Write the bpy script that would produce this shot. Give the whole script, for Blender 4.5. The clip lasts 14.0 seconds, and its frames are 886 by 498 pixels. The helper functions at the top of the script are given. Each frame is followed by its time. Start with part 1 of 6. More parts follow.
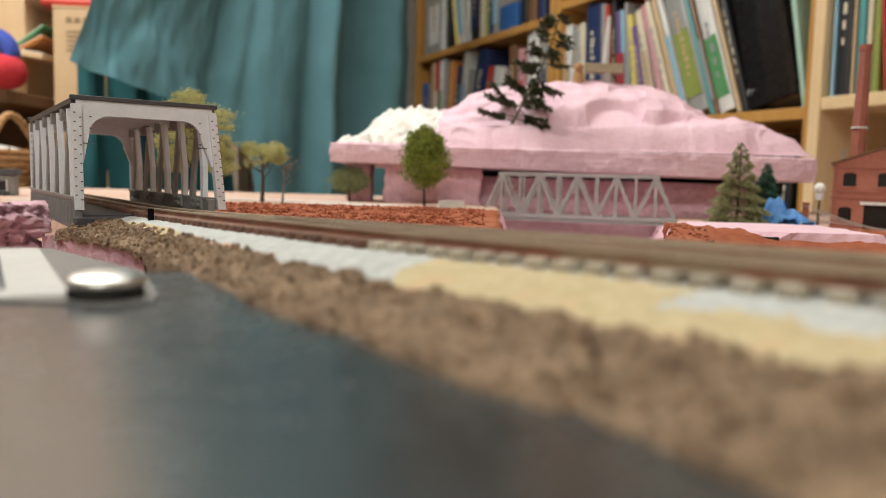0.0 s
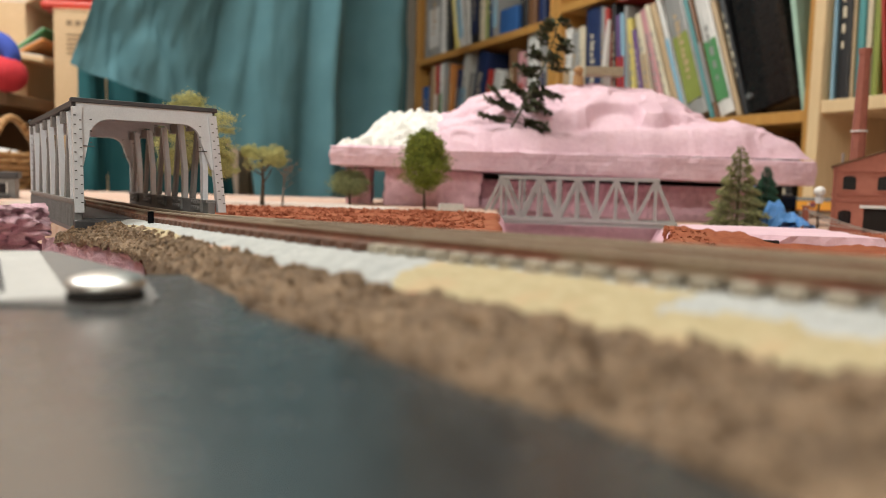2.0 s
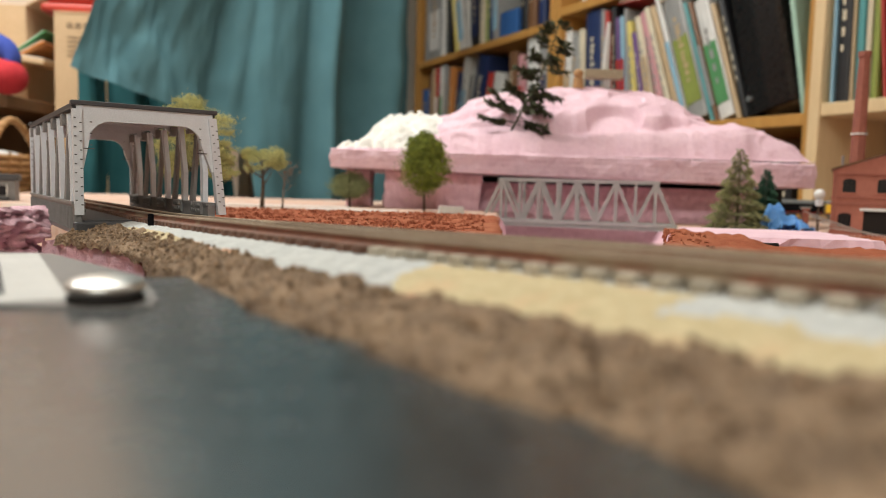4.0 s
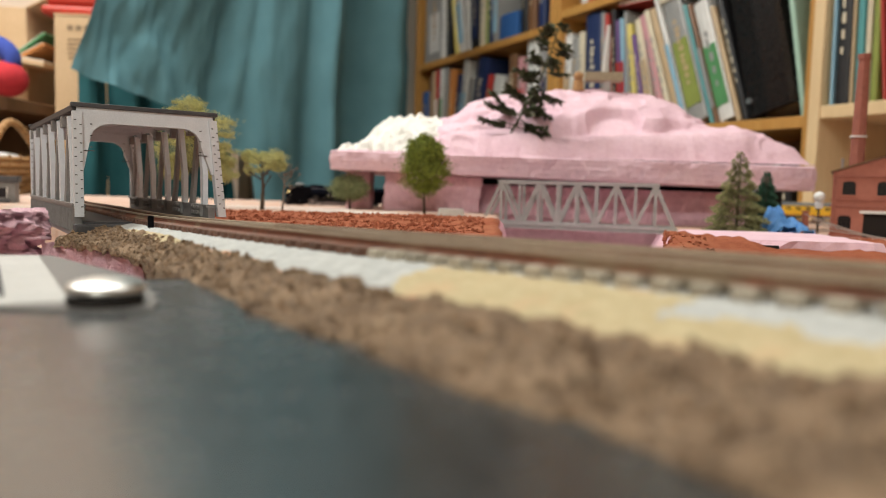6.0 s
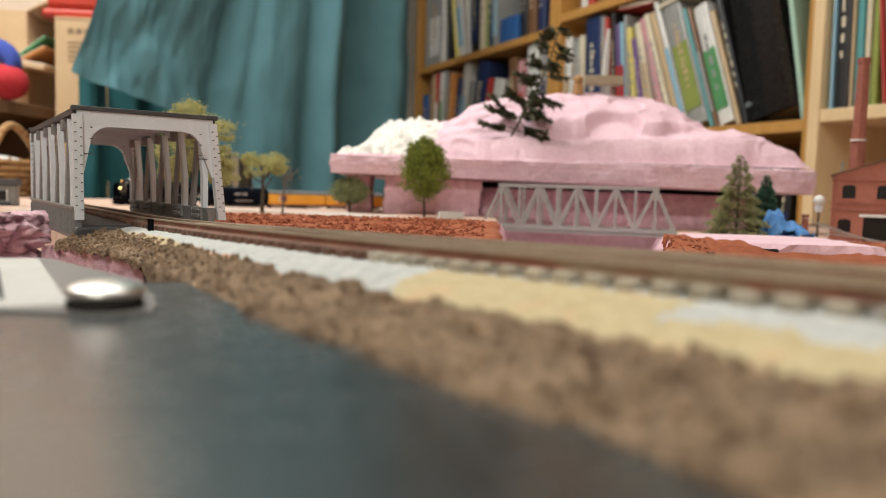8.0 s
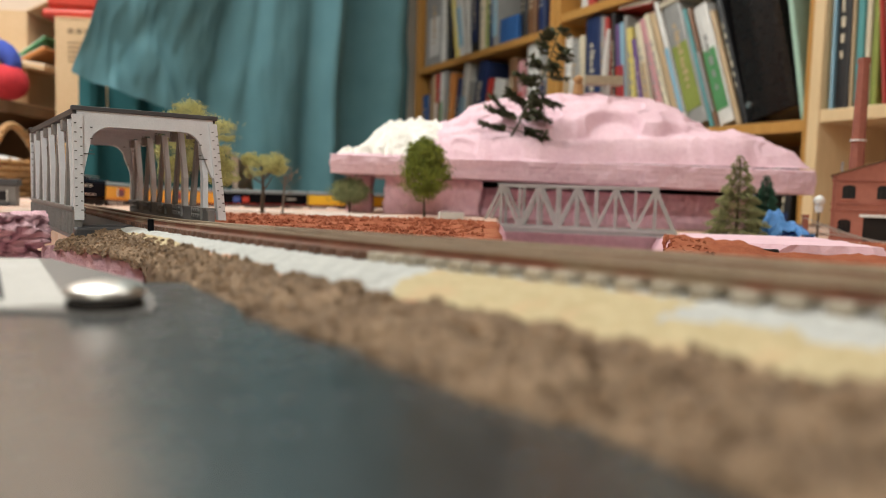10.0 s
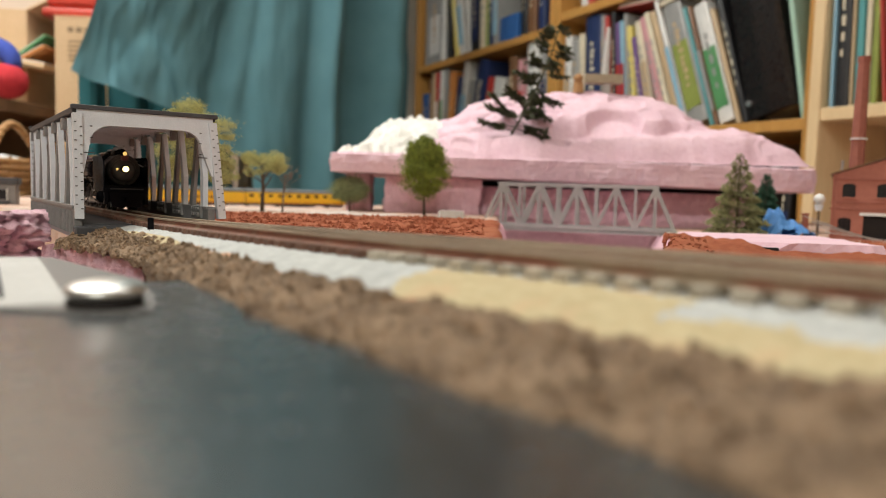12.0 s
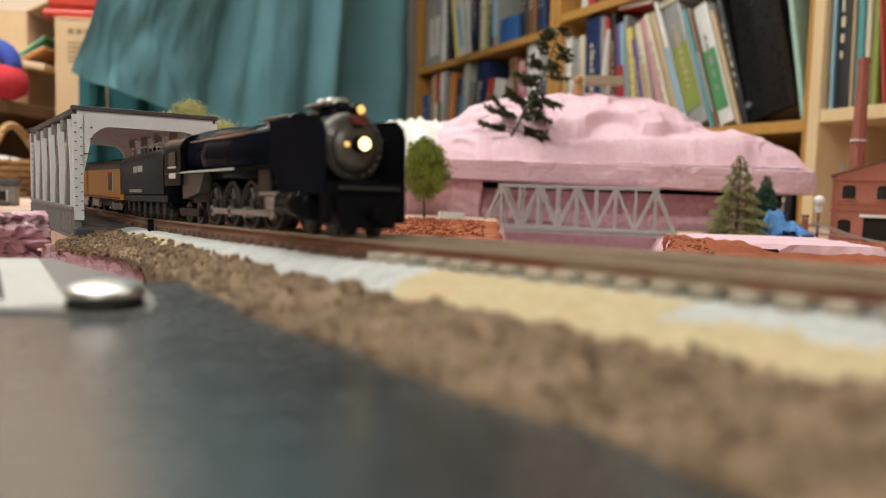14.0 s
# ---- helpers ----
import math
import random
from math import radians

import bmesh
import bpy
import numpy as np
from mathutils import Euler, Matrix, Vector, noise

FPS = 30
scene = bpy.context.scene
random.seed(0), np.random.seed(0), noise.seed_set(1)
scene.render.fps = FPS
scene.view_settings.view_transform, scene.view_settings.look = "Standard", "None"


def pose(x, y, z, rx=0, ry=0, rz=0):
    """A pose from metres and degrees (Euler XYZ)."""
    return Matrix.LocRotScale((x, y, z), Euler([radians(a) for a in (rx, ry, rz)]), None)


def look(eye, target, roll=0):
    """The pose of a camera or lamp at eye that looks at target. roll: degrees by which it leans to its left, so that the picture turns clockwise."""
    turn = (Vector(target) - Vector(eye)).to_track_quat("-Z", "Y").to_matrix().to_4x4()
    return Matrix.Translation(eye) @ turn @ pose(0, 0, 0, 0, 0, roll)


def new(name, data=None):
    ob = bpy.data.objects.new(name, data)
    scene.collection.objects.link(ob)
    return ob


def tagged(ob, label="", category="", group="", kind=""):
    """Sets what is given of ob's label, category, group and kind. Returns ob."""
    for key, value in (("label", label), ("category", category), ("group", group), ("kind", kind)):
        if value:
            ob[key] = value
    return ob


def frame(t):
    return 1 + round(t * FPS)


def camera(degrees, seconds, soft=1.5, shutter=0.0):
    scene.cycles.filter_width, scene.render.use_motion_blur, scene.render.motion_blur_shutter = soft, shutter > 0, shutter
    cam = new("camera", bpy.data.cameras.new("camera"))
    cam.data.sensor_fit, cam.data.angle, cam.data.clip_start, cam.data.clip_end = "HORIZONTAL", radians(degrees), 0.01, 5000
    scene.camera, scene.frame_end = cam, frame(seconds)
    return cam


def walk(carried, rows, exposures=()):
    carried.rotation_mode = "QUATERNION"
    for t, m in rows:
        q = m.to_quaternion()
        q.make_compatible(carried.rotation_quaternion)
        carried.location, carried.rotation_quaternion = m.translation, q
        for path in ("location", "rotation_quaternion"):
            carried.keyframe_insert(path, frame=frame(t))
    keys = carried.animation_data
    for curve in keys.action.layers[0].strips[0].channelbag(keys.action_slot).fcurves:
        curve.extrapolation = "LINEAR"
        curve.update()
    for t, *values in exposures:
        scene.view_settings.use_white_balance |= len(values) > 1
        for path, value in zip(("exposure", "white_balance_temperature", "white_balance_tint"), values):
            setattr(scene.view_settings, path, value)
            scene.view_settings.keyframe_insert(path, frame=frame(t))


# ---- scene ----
cam = camera(62.2, 14.0, soft=0.9)
cam.data.dof.use_dof = True
cam.data.dof.focus_distance = 0.295
cam.data.dof.aperture_fstop = 13.0
EYE = (0.0, 0.0, 0.10)


def aim(pitch, roll):
    p = radians(pitch)
    return look(EYE, (0.0, math.cos(p), EYE[2] + math.sin(p)), roll)


walk(cam, [(t, aim(-5.3 + 0.0441 * rise, 1.5 + 0.0075 * rise)) for t, rise in (
    (0, 0), (0.5, 1.3), (1, 2.8), (1.5, 4.0), (2, 5.3), (2.5, 5.9), (3, 7.0), (4, 9.8), (5, 12.6), (5.5, 13.5), (6, 13.8),
    (6.5, 15.0), (7, 16.6), (7.5, 17.8), (8, 19.6), (8.5, 20.0), (9.5, 19.9), (10.5, 19.8), (11, 19.4), (11.5, 18.3), (12, 17.4),
    (12.5, 19.5), (13, 20.0), (13.5, 18.9), (14, 20.0))])

# ---- light ----
world = bpy.data.worlds.new("room_air")
scene.world = world
world.use_nodes = True
world.node_tree.nodes["Background"].inputs[0].default_value = (0.9, 0.95, 1.0, 1)
world.node_tree.nodes["Background"].inputs[1].default_value = 0.03
scene.view_settings.exposure = 0.0


def area_lamp(x, y, z, w, d, watts, colour, target):
    lamp = bpy.data.lights.new("added_ceiling_lamp", "AREA")
    lamp.shape, lamp.size, lamp.size_y, lamp.energy, lamp.color = "RECTANGLE", w, d, watts, colour
    ob = new("added_ceiling_lamp", lamp)
    ob.matrix_world = look((x, y, z), target)


# all unseen: main overhead, then fills added for the curtain and front faces
LAMPS = ((0.15, 0.60, 7.2), (-0.95, 0.95, 41), (-0.1, -1.90, 43))
for lx, ly, watts in LAMPS:
    area_lamp(lx, ly, 1.62, 1.2, 0.35, watts, (0.97, 0.98, 0.925), (lx, ly + 0.001, 0))


# ---- materials ----
def mat(name, a, b=None, rough=0.6, scale=60.0, bump=0.2, metal=0.0, fine=8.0, dist=0.0006, spread=0.0, spec=0.5, stretch=None, stain=None, island=0.0):
    """Two-scale noise between colours a and b, fine relief; spread varies it from object to object; stain: a third colour in patches."""
    m = bpy.data.materials.new(name)
    m.use_nodes = True
    nt = m.node_tree
    N, L = nt.nodes, nt.links
    p = N["Principled BSDF"]
    b = b or tuple(c * 0.8 for c in a)
    co = N.new("ShaderNodeTexCoord")
    mp = N.new("ShaderNodeMapping")
    if stretch:
        mp.inputs["Scale"].default_value = stretch
    L.new(co.outputs["Object"], mp.inputs[0])
    n1 = N.new("ShaderNodeTexNoise")
    n1.inputs["Scale"].default_value, n1.inputs["Detail"].default_value = scale, 5
    n2 = N.new("ShaderNodeTexNoise")
    n2.inputs["Scale"].default_value, n2.inputs["Detail"].default_value = scale * fine, 4
    L.new(mp.outputs[0], n1.inputs["Vector"])
    L.new(mp.outputs[0], n2.inputs["Vector"])
    ad = N.new("ShaderNodeMath")
    ad.operation = "MULTIPLY_ADD"
    ad.inputs[1].default_value = 0.5
    hf = N.new("ShaderNodeMath")
    hf.operation = "MULTIPLY"
    hf.inputs[1].default_value = 0.5
    L.new(n2.outputs[0], hf.inputs[0])
    L.new(n1.outputs[0], ad.inputs[0])
    L.new(hf.outputs[0], ad.inputs[2])
    rp = N.new("ShaderNodeValToRGB")
    rp.color_ramp.elements[0].position, rp.color_ramp.elements[1].position = 0.36, 0.64
    rp.color_ramp.elements[0].color, rp.color_ramp.elements[1].color = (*b, 1), (*a, 1)
    L.new(ad.outputs[0], rp.inputs[0])
    out = rp.outputs[0]
    if stain:
        n3 = N.new("ShaderNodeTexNoise")
        n3.inputs["Scale"].default_value, n3.inputs["Detail"].default_value = scale * 0.45, 3
        L.new(co.outputs["Object"], n3.inputs["Vector"])
        r3 = N.new("ShaderNodeValToRGB")
        r3.color_ramp.elements[0].position, r3.color_ramp.elements[1].position = 0.52, 0.66
        L.new(n3.outputs[0], r3.inputs[0])
        mx = N.new("ShaderNodeMix")
        mx.data_type = "RGBA"
        L.new(r3.outputs[0], mx.inputs[0])
        L.new(out, mx.inputs[6])
        mx.inputs[7].default_value = (*stain, 1)
        out = mx.outputs[2]
    if island:
        ge = N.new("ShaderNodeNewGeometry")
        mr = N.new("ShaderNodeMapRange")
        mr.inputs[3].default_value, mr.inputs[4].default_value = 1 - island, 1 + island
        L.new(ge.outputs["Random Per Island"], mr.inputs[0])
        hs = N.new("ShaderNodeHueSaturation")
        L.new(out, hs.inputs["Color"])
        L.new(mr.outputs[0], hs.inputs["Value"])
        out = hs.outputs[0]
    if spread:
        oi = N.new("ShaderNodeObjectInfo")
        mr = N.new("ShaderNodeMapRange")
        mr.inputs[3].default_value, mr.inputs[4].default_value = 1 - spread, 1 + spread
        L.new(oi.outputs["Random"], mr.inputs[0])
        hs = N.new("ShaderNodeHueSaturation")
        L.new(out, hs.inputs["Color"])
        L.new(mr.outputs[0], hs.inputs["Value"])
        out = hs.outputs[0]
    L.new(out, p.inputs["Base Color"])
    rr = N.new("ShaderNodeMapRange")
    rr.inputs[3].default_value, rr.inputs[4].default_value = max(0.03, rough - 0.1), min(1, rough + 0.1)
    L.new(ad.outputs[0], rr.inputs[0])
    L.new(rr.outputs[0], p.inputs["Roughness"])
    p.inputs["Metallic"].default_value = metal
    p.inputs["Specular IOR Level"].default_value = spec
    if bump:
        bp = N.new("ShaderNodeBump")
        bp.inputs["Strength"].default_value, bp.inputs["Distance"].default_value = bump, dist
        L.new(ad.outputs[0], bp.inputs["Height"])
        L.new(bp.outputs[0], p.inputs["Normal"])
    return m


def glow(name, colour, strength):
    m = bpy.data.materials.new(name)
    m.use_nodes = True
    p = m.node_tree.nodes["Principled BSDF"]
    p.inputs["Base Color"].default_value = (*colour, 1)
    p.inputs["Emission Color"].default_value = (*colour, 1)
    p.inputs["Emission Strength"].default_value = strength
    return m


M_DIRT = mat("brown_dirt", (0.31, 0.21, 0.13), (0.11, 0.07, 0.042), 0.95, 230, 1.0, fine=6, dist=0.0012, stain=(0.32, 0.22, 0.138))
M_CRUMB = mat("soil_crumbs", (0.30, 0.205, 0.125), (0.17, 0.11, 0.068), 0.95, 400, 0.6, dist=0.0004, island=0.5)
M_PLASTER = mat("plaster_roadbed", (0.58, 0.59, 0.565), (0.39, 0.40, 0.39), 0.9, 350, 0.9, dist=0.0004)
M_OCHRE = mat("ochre_plaster", (0.58, 0.49, 0.30), (0.45, 0.36, 0.20), 0.9, 350, 0.9, dist=0.0004, stain=(0.55, 0.41, 0.24))
M_ORANGEPL = mat("orange_plaster", (0.74, 0.42, 0.26), (0.60, 0.30, 0.17), 0.9, 200, 0.6, dist=0.0003)
M_RED = mat("red_clay", (0.37, 0.125, 0.068), (0.25, 0.075, 0.042), 0.95, 120, 0.9, dist=0.0008, stain=(0.36, 0.135, 0.075), spec=0.05)
M_FOAM = mat("pink_foam", (0.80, 0.57, 0.64), (0.70, 0.46, 0.54), 0.85, 30, 0.7, dist=0.0016, fine=9)
M_FOAMEDGE = mat("cut_pink_foam", (0.82, 0.55, 0.61), (0.64, 0.38, 0.45), 0.9, 160, 0.9, dist=0.0015)
M_TAN = mat("tan_plaster", (0.58, 0.41, 0.33), (0.50, 0.31, 0.23), 0.9, 60, 0.3, stain=(0.60, 0.50, 0.43), spec=0.1)
M_CORK = mat("pale_board", (0.62, 0.54, 0.49), (0.52, 0.44, 0.39), 0.9, 90, 0.3, spec=0.1)
M_WHITE = mat("white_plaster", (0.86, 0.84, 0.79), (0.74, 0.71, 0.65), 0.9, 90, 0.9, dist=0.002)
M_GREY = mat("grey_plastic", (0.74, 0.77, 0.81), (0.66, 0.69, 0.73), 0.42, 200, 0.06, dist=0.0002)
M_DKGREY = mat("dark_grey_plastic", (0.075, 0.075, 0.08), (0.05, 0.05, 0.055), 0.5, 200, 0.08, dist=0.0002)
M_MIDGREY = mat("mid_grey_plastic", (0.25, 0.245, 0.24), (0.19, 0.185, 0.18), 0.5, 200, 0.06, dist=0.0002)
M_TRUSS = mat("silver_plastic", (0.40, 0.40, 0.39), (0.33, 0.33, 0.32), 0.5, 150, 0.05)
# tie colour lightened to paint the glare on the near ties
M_GLARETIE = mat("glare_pale_tie", (0.52, 0.48, 0.39), (0.36, 0.31, 0.24), 0.6, 300, 0.2, spread=0.2, dist=0.0003)
M_RAIL = mat("nickel_rail", (0.66, 0.56, 0.43), (0.50, 0.40, 0.29), 0.36, 120, 0.05, metal=0.55, dist=0.0002)
M_RUST = mat("rail_side", (0.30, 0.125, 0.075), (0.19, 0.085, 0.055), 0.6, 120, 0.1, dist=0.0002, stain=(0.33, 0.25, 0.17))
M_REDRUST = mat("red_rail_side", (0.40, 0.135, 0.075), (0.28, 0.09, 0.05), 0.7, 150, 0.1, dist=0.0002)
M_TIE = mat("brown_tie", (0.23, 0.115, 0.075), (0.11, 0.058, 0.04), 0.7, 300, 0.2, spread=0.2, dist=0.0003)
M_BLACK = mat("black_paint", (0.007, 0.007, 0.009), (0.005, 0.005, 0.006), 0.16, 150, 0.0, dist=0.0002, spec=0.10)
M_WHEEL = mat("wheel_metal", (0.085, 0.08, 0.077), (0.05, 0.047, 0.045), 0.38, 200, 0.05, metal=0.7, dist=0.0002)
M_NAVY = mat("blue_black_paint", (0.008, 0.010, 0.017), (0.006, 0.007, 0.012), 0.15, 150, 0.0, dist=0.0002, spec=0.12)
M_SMOKE = mat("graphite_paint", (0.105, 0.095, 0.082), (0.058, 0.053, 0.046), 0.36, 350, 0.05, metal=0.25, dist=0.0002)
M_STEEL = mat("bright_steel", (0.60, 0.60, 0.60), (0.45, 0.45, 0.45), 0.3, 200, 0.05, metal=0.9, dist=0.0002)
M_WHITEPAINT = mat("white_stripe", (0.78, 0.78, 0.76), (0.7, 0.7, 0.68), 0.5, 200, 0.03)
M_ORANGE = mat("armour_yellow_orange", (0.88, 0.43, 0.05), (0.78, 0.36, 0.04), 0.35, 60, 0.04, dist=0.0002)
M_YELLOW = mat("armour_yellow", (0.85, 0.52, 0.03), (0.76, 0.45, 0.02), 0.35, 60, 0.04, dist=0.0002)
M_ROOF = mat("grey_roof", (0.17, 0.18, 0.18), (0.12, 0.13, 0.13), 0.55, 80, 0.08, dist=0.0002)
M_REDPAINT = mat("red_stripe", (0.55, 0.05, 0.03), (0.45, 0.04, 0.02), 0.45, 80, 0.03)
M_DULLRED = mat("dull_red_paint", (0.16, 0.03, 0.02), (0.11, 0.02, 0.015), 0.4, 80, 0.03)
M_PALEINK = mat("pale_lettering", (0.42, 0.42, 0.40), (0.34, 0.34, 0.32), 0.5, 900, 0.0)
M_BLUEPAINT = mat("blue_shield", (0.05, 0.10, 0.36), (0.04, 0.08, 0.28), 0.45, 80, 0.03)
M_SHIELD = mat("purple_shield", (0.20, 0.07, 0.10), (0.15, 0.05, 0.08), 0.45, 80, 0.03)
M_WINDOW = mat("dark_window_glass", (0.02, 0.022, 0.025), (0.015, 0.015, 0.018), 0.12, 80, 0.0)
M_HEADLIGHT = glow("headlight_glow", (1.0, 0.76, 0.30), 3.6)
M_MARKER = glow("marker_glow", (1.0, 0.62, 0.18), 0.9)
M_CURTAIN = mat("teal_cloth", (0.110, 0.250, 0.292), (0.085, 0.20, 0.237), 0.85, 14, 0.25, fine=60, dist=0.001, spec=0.3)
# the curtain's teal again, darkened to paint the shade below its hem
M_CURTAIN_SHADE = mat("shaded_teal_cloth", (0.030, 0.125, 0.14), (0.022, 0.10, 0.115), 0.9, 14, 0.25, fine=60, dist=0.001, spec=0.2)
M_PINE = mat("honey_pine", (0.56, 0.30, 0.085), (0.46, 0.225, 0.055), 0.4, 9, 0.12, fine=7, stretch=(6, 6, 0.6))
M_BIRCH = mat("pale_birch", (0.74, 0.56, 0.33), (0.66, 0.48, 0.27), 0.45, 9, 0.1, fine=7, stretch=(6, 6, 0.6))
M_CARD = mat("cardboard", (0.68, 0.48, 0.29), (0.58, 0.39, 0.22), 0.85, 12, 0.15, fine=30)
M_BROWNWALL = mat("brown_backboard", (0.20, 0.10, 0.045), (0.14, 0.07, 0.03), 0.6, 6, 0.1)
M_WALLPAINT = mat("cream_wall_paint", (0.76, 0.72, 0.64), (0.72, 0.68, 0.60), 0.85, 4, 0.1, fine=40)
M_PEACH = mat("peach_wall_paint", (0.80, 0.63, 0.50), (0.76, 0.59, 0.46), 0.85, 4, 0.1, fine=40)
M_CEIL = mat("white_ceiling_paint", (0.84, 0.83, 0.80), (0.80, 0.79, 0.76), 0.9, 4, 0.1, fine=40)
M_FLOOR = mat("oak_floorboards", (0.36, 0.22, 0.11), (0.26, 0.15, 0.07), 0.5, 5, 0.1, stretch=(1, 8, 1))
M_TABLE = mat("plywood_tabletop", (0.50, 0.36, 0.22), (0.42, 0.29, 0.16), 0.6, 8, 0.1, stretch=(1, 6, 1))
M_BRICKRED = mat("brick_red_plastic", (0.36, 0.125, 0.085), (0.27, 0.085, 0.06), 0.75, 300, 0.3, dist=0.0003)
M_BRICKPALE = mat("faded_brick_plastic", (0.45, 0.17, 0.12), (0.37, 0.13, 0.09), 0.75, 250, 0.3, dist=0.0003)
# for small black parts, and for boards that stand in for deep shade
M_DARK = mat("dark_part_and_shade_paint", (0.016, 0.012, 0.010), (0.010, 0.008, 0.007), 0.8, 60, 0.1)
M_TAPE = mat("blue_masking_tape", (0.10, 0.30, 0.66), (0.07, 0.22, 0.52), 0.55, 90, 0.2, dist=0.0006)
M_BARK = mat("tree_bark", (0.10, 0.07, 0.045), (0.06, 0.042, 0.03), 0.9, 600, 0.4, dist=0.0003)
M_GREYBARK = mat("grey_bark", (0.22, 0.18, 0.15), (0.15, 0.12, 0.10), 0.9, 600, 0.4, dist=0.0003)
M_LEAF = mat("green_foliage", (0.29, 0.33, 0.045), (0.085, 0.12, 0.015), 0.9, 400, 0.3, dist=0.0004, island=0.55)
M_OLIVE = mat("olive_foliage", (0.24, 0.25, 0.06), (0.13, 0.14, 0.03), 0.95, 300, 0.3, dist=0.0004)
M_YELFOL = mat("yellow_green_foliage", (0.60, 0.58, 0.27), (0.40, 0.40, 0.15), 0.95, 300, 0.3, dist=0.0004, island=0.4)
M_SAGE = mat("sage_foliage", (0.30, 0.33, 0.16), (0.17, 0.20, 0.09), 0.95, 300, 0.3, dist=0.0004, island=0.5)
M_FIR = mat("fir_needles", (0.30, 0.29, 0.13), (0.14, 0.145, 0.06), 0.95, 300, 0.3, dist=0.0004, island=0.5)
M_FIRDK = mat("blue_green_needles", (0.035, 0.10, 0.06), (0.02, 0.06, 0.035), 0.95, 300, 0.3, dist=0.0004)
M_SPRIG = mat("dark_plastic_sprig", (0.095, 0.110, 0.050), (0.045, 0.050, 0.024), 0.6, 200, 0.1, dist=0.0004)
M_GLOSS = mat("black_glass", (0.040, 0.047, 0.050), (0.026, 0.031, 0.033), 0.26, 30, 0.0, spec=0.5)
M_GLOSS.node_tree.nodes["Principled BSDF"].inputs["IOR"].default_value = 2.4
for paint, ior in ((M_BLACK, 1.13), (M_NAVY, 1.08)):
    paint.node_tree.nodes["Principled BSDF"].inputs["IOR"].default_value = ior
    paint.node_tree.nodes["Principled BSDF"].inputs["Specular IOR Level"].default_value = 0.5
M_ALU = mat("brushed_aluminium", (0.22, 0.215, 0.21), (0.17, 0.165, 0.16), 0.45, 60, 0.05, metal=0.3, stretch=(1, 20, 1))
M_CHROME = mat("polished_screw_metal", (0.80, 0.79, 0.76), (0.7, 0.69, 0.66), 0.34, 60, 0.02, metal=1.0)
M_PAPER = mat("white_label_paper", (0.58, 0.57, 0.545), (0.50, 0.49, 0.465), 0.8, 60, 0.05)
M_PAGES = mat("book_pages", (0.74, 0.68, 0.56), (0.62, 0.56, 0.45), 0.9, 200, 0.2, stretch=(1, 1, 0.05))
M_INK = mat("black_ink", (0.03, 0.03, 0.03), (0.025, 0.025, 0.025), 0.7, 60, 0.0)
M_WICKER = mat("wicker", (0.48, 0.27, 0.11), (0.33, 0.17, 0.065), 0.7, 60, 0.3)
M_PLUSHRED = mat("red_plush", (0.55, 0.03, 0.04), (0.42, 0.02, 0.03), 0.95, 120, 0.5, dist=0.002)
M_PLUSHBLUE = mat("blue_plush", (0.05, 0.09, 0.42), (0.035, 0.06, 0.3), 0.95, 120, 0.5, dist=0.002)
M_LEATHER = mat("black_leatherette", (0.010, 0.006, 0.005), (0.007, 0.004, 0.004), 0.28, 90, 0.08, dist=0.0005, spec=0.6)
M_FADED = mat("faded_ink", (0.30, 0.20, 0.12), (0.25, 0.17, 0.10), 0.85, 60, 0.0)


# ---- building helpers ----
def link(name, bm, material, parent=None, label="", smooth=False, mats=()):
    me = bpy.data.meshes.new(name)
    bm.normal_update()
    bm.to_mesh(me)
    bm.free()
    for m in (material, *mats):
        me.materials.append(m)
    if smooth:
        me.shade_smooth()
    ob = new(name, me)
    if parent:
        ob.parent = parent
    if label:
        ob["label"] = label
    return ob


def part(name, bm, material, parent, label="", smooth=False, mats=()):
    return link(name, bm, material, parent, label, smooth, mats)


def thing(name, m, label, category, group="", kind=""):
    ob = new(name)
    ob.empty_display_size = 0.01
    ob.matrix_world = m
    return tagged(ob, label, category, group, kind)


def box(bm, x0, x1, y0, y1, z0, z1, bevel=0.0, m=None):
    g = bmesh.ops.create_cube(bm, size=1.0)
    vs = g["verts"]
    t = Matrix.Translation(((x0 + x1) / 2, (y0 + y1) / 2, (z0 + z1) / 2)) @ Matrix.Diagonal((x1 - x0, y1 - y0, z1 - z0, 1))
    bmesh.ops.transform(bm, matrix=(m @ t) if m else t, verts=vs)
    if bevel:
        es = list({e for v in vs for e in v.link_edges})
        bmesh.ops.bevel(bm, geom=es, offset=bevel, segments=2, affect="EDGES", profile=0.5)
    return bm


def bx(x0, x1, y0, y1, z0, z1, bevel=0.0, m=None):
    return box(bmesh.new(), x0, x1, y0, y1, z0, z1, bevel, m)


def cyl(bm, p, q, r0, r1=None, seg=12, caps=True):
    p, q = Vector(p), Vector(q)
    v = q - p
    m = Matrix.Translation((p + q) / 2) @ v.to_track_quat("Z", "Y").to_matrix().to_4x4()
    bmesh.ops.create_cone(bm, cap_ends=caps, segments=seg, radius1=r0, radius2=r0 if r1 is None else r1, depth=v.length, matrix=m)
    return bm


def ball(bm, p, r, sub=2, squash=(1, 1, 1)):
    bmesh.ops.create_icosphere(bm, subdivisions=sub, radius=r, matrix=Matrix.Translation(p) @ Matrix.Diagonal((*squash, 1)))
    return bm


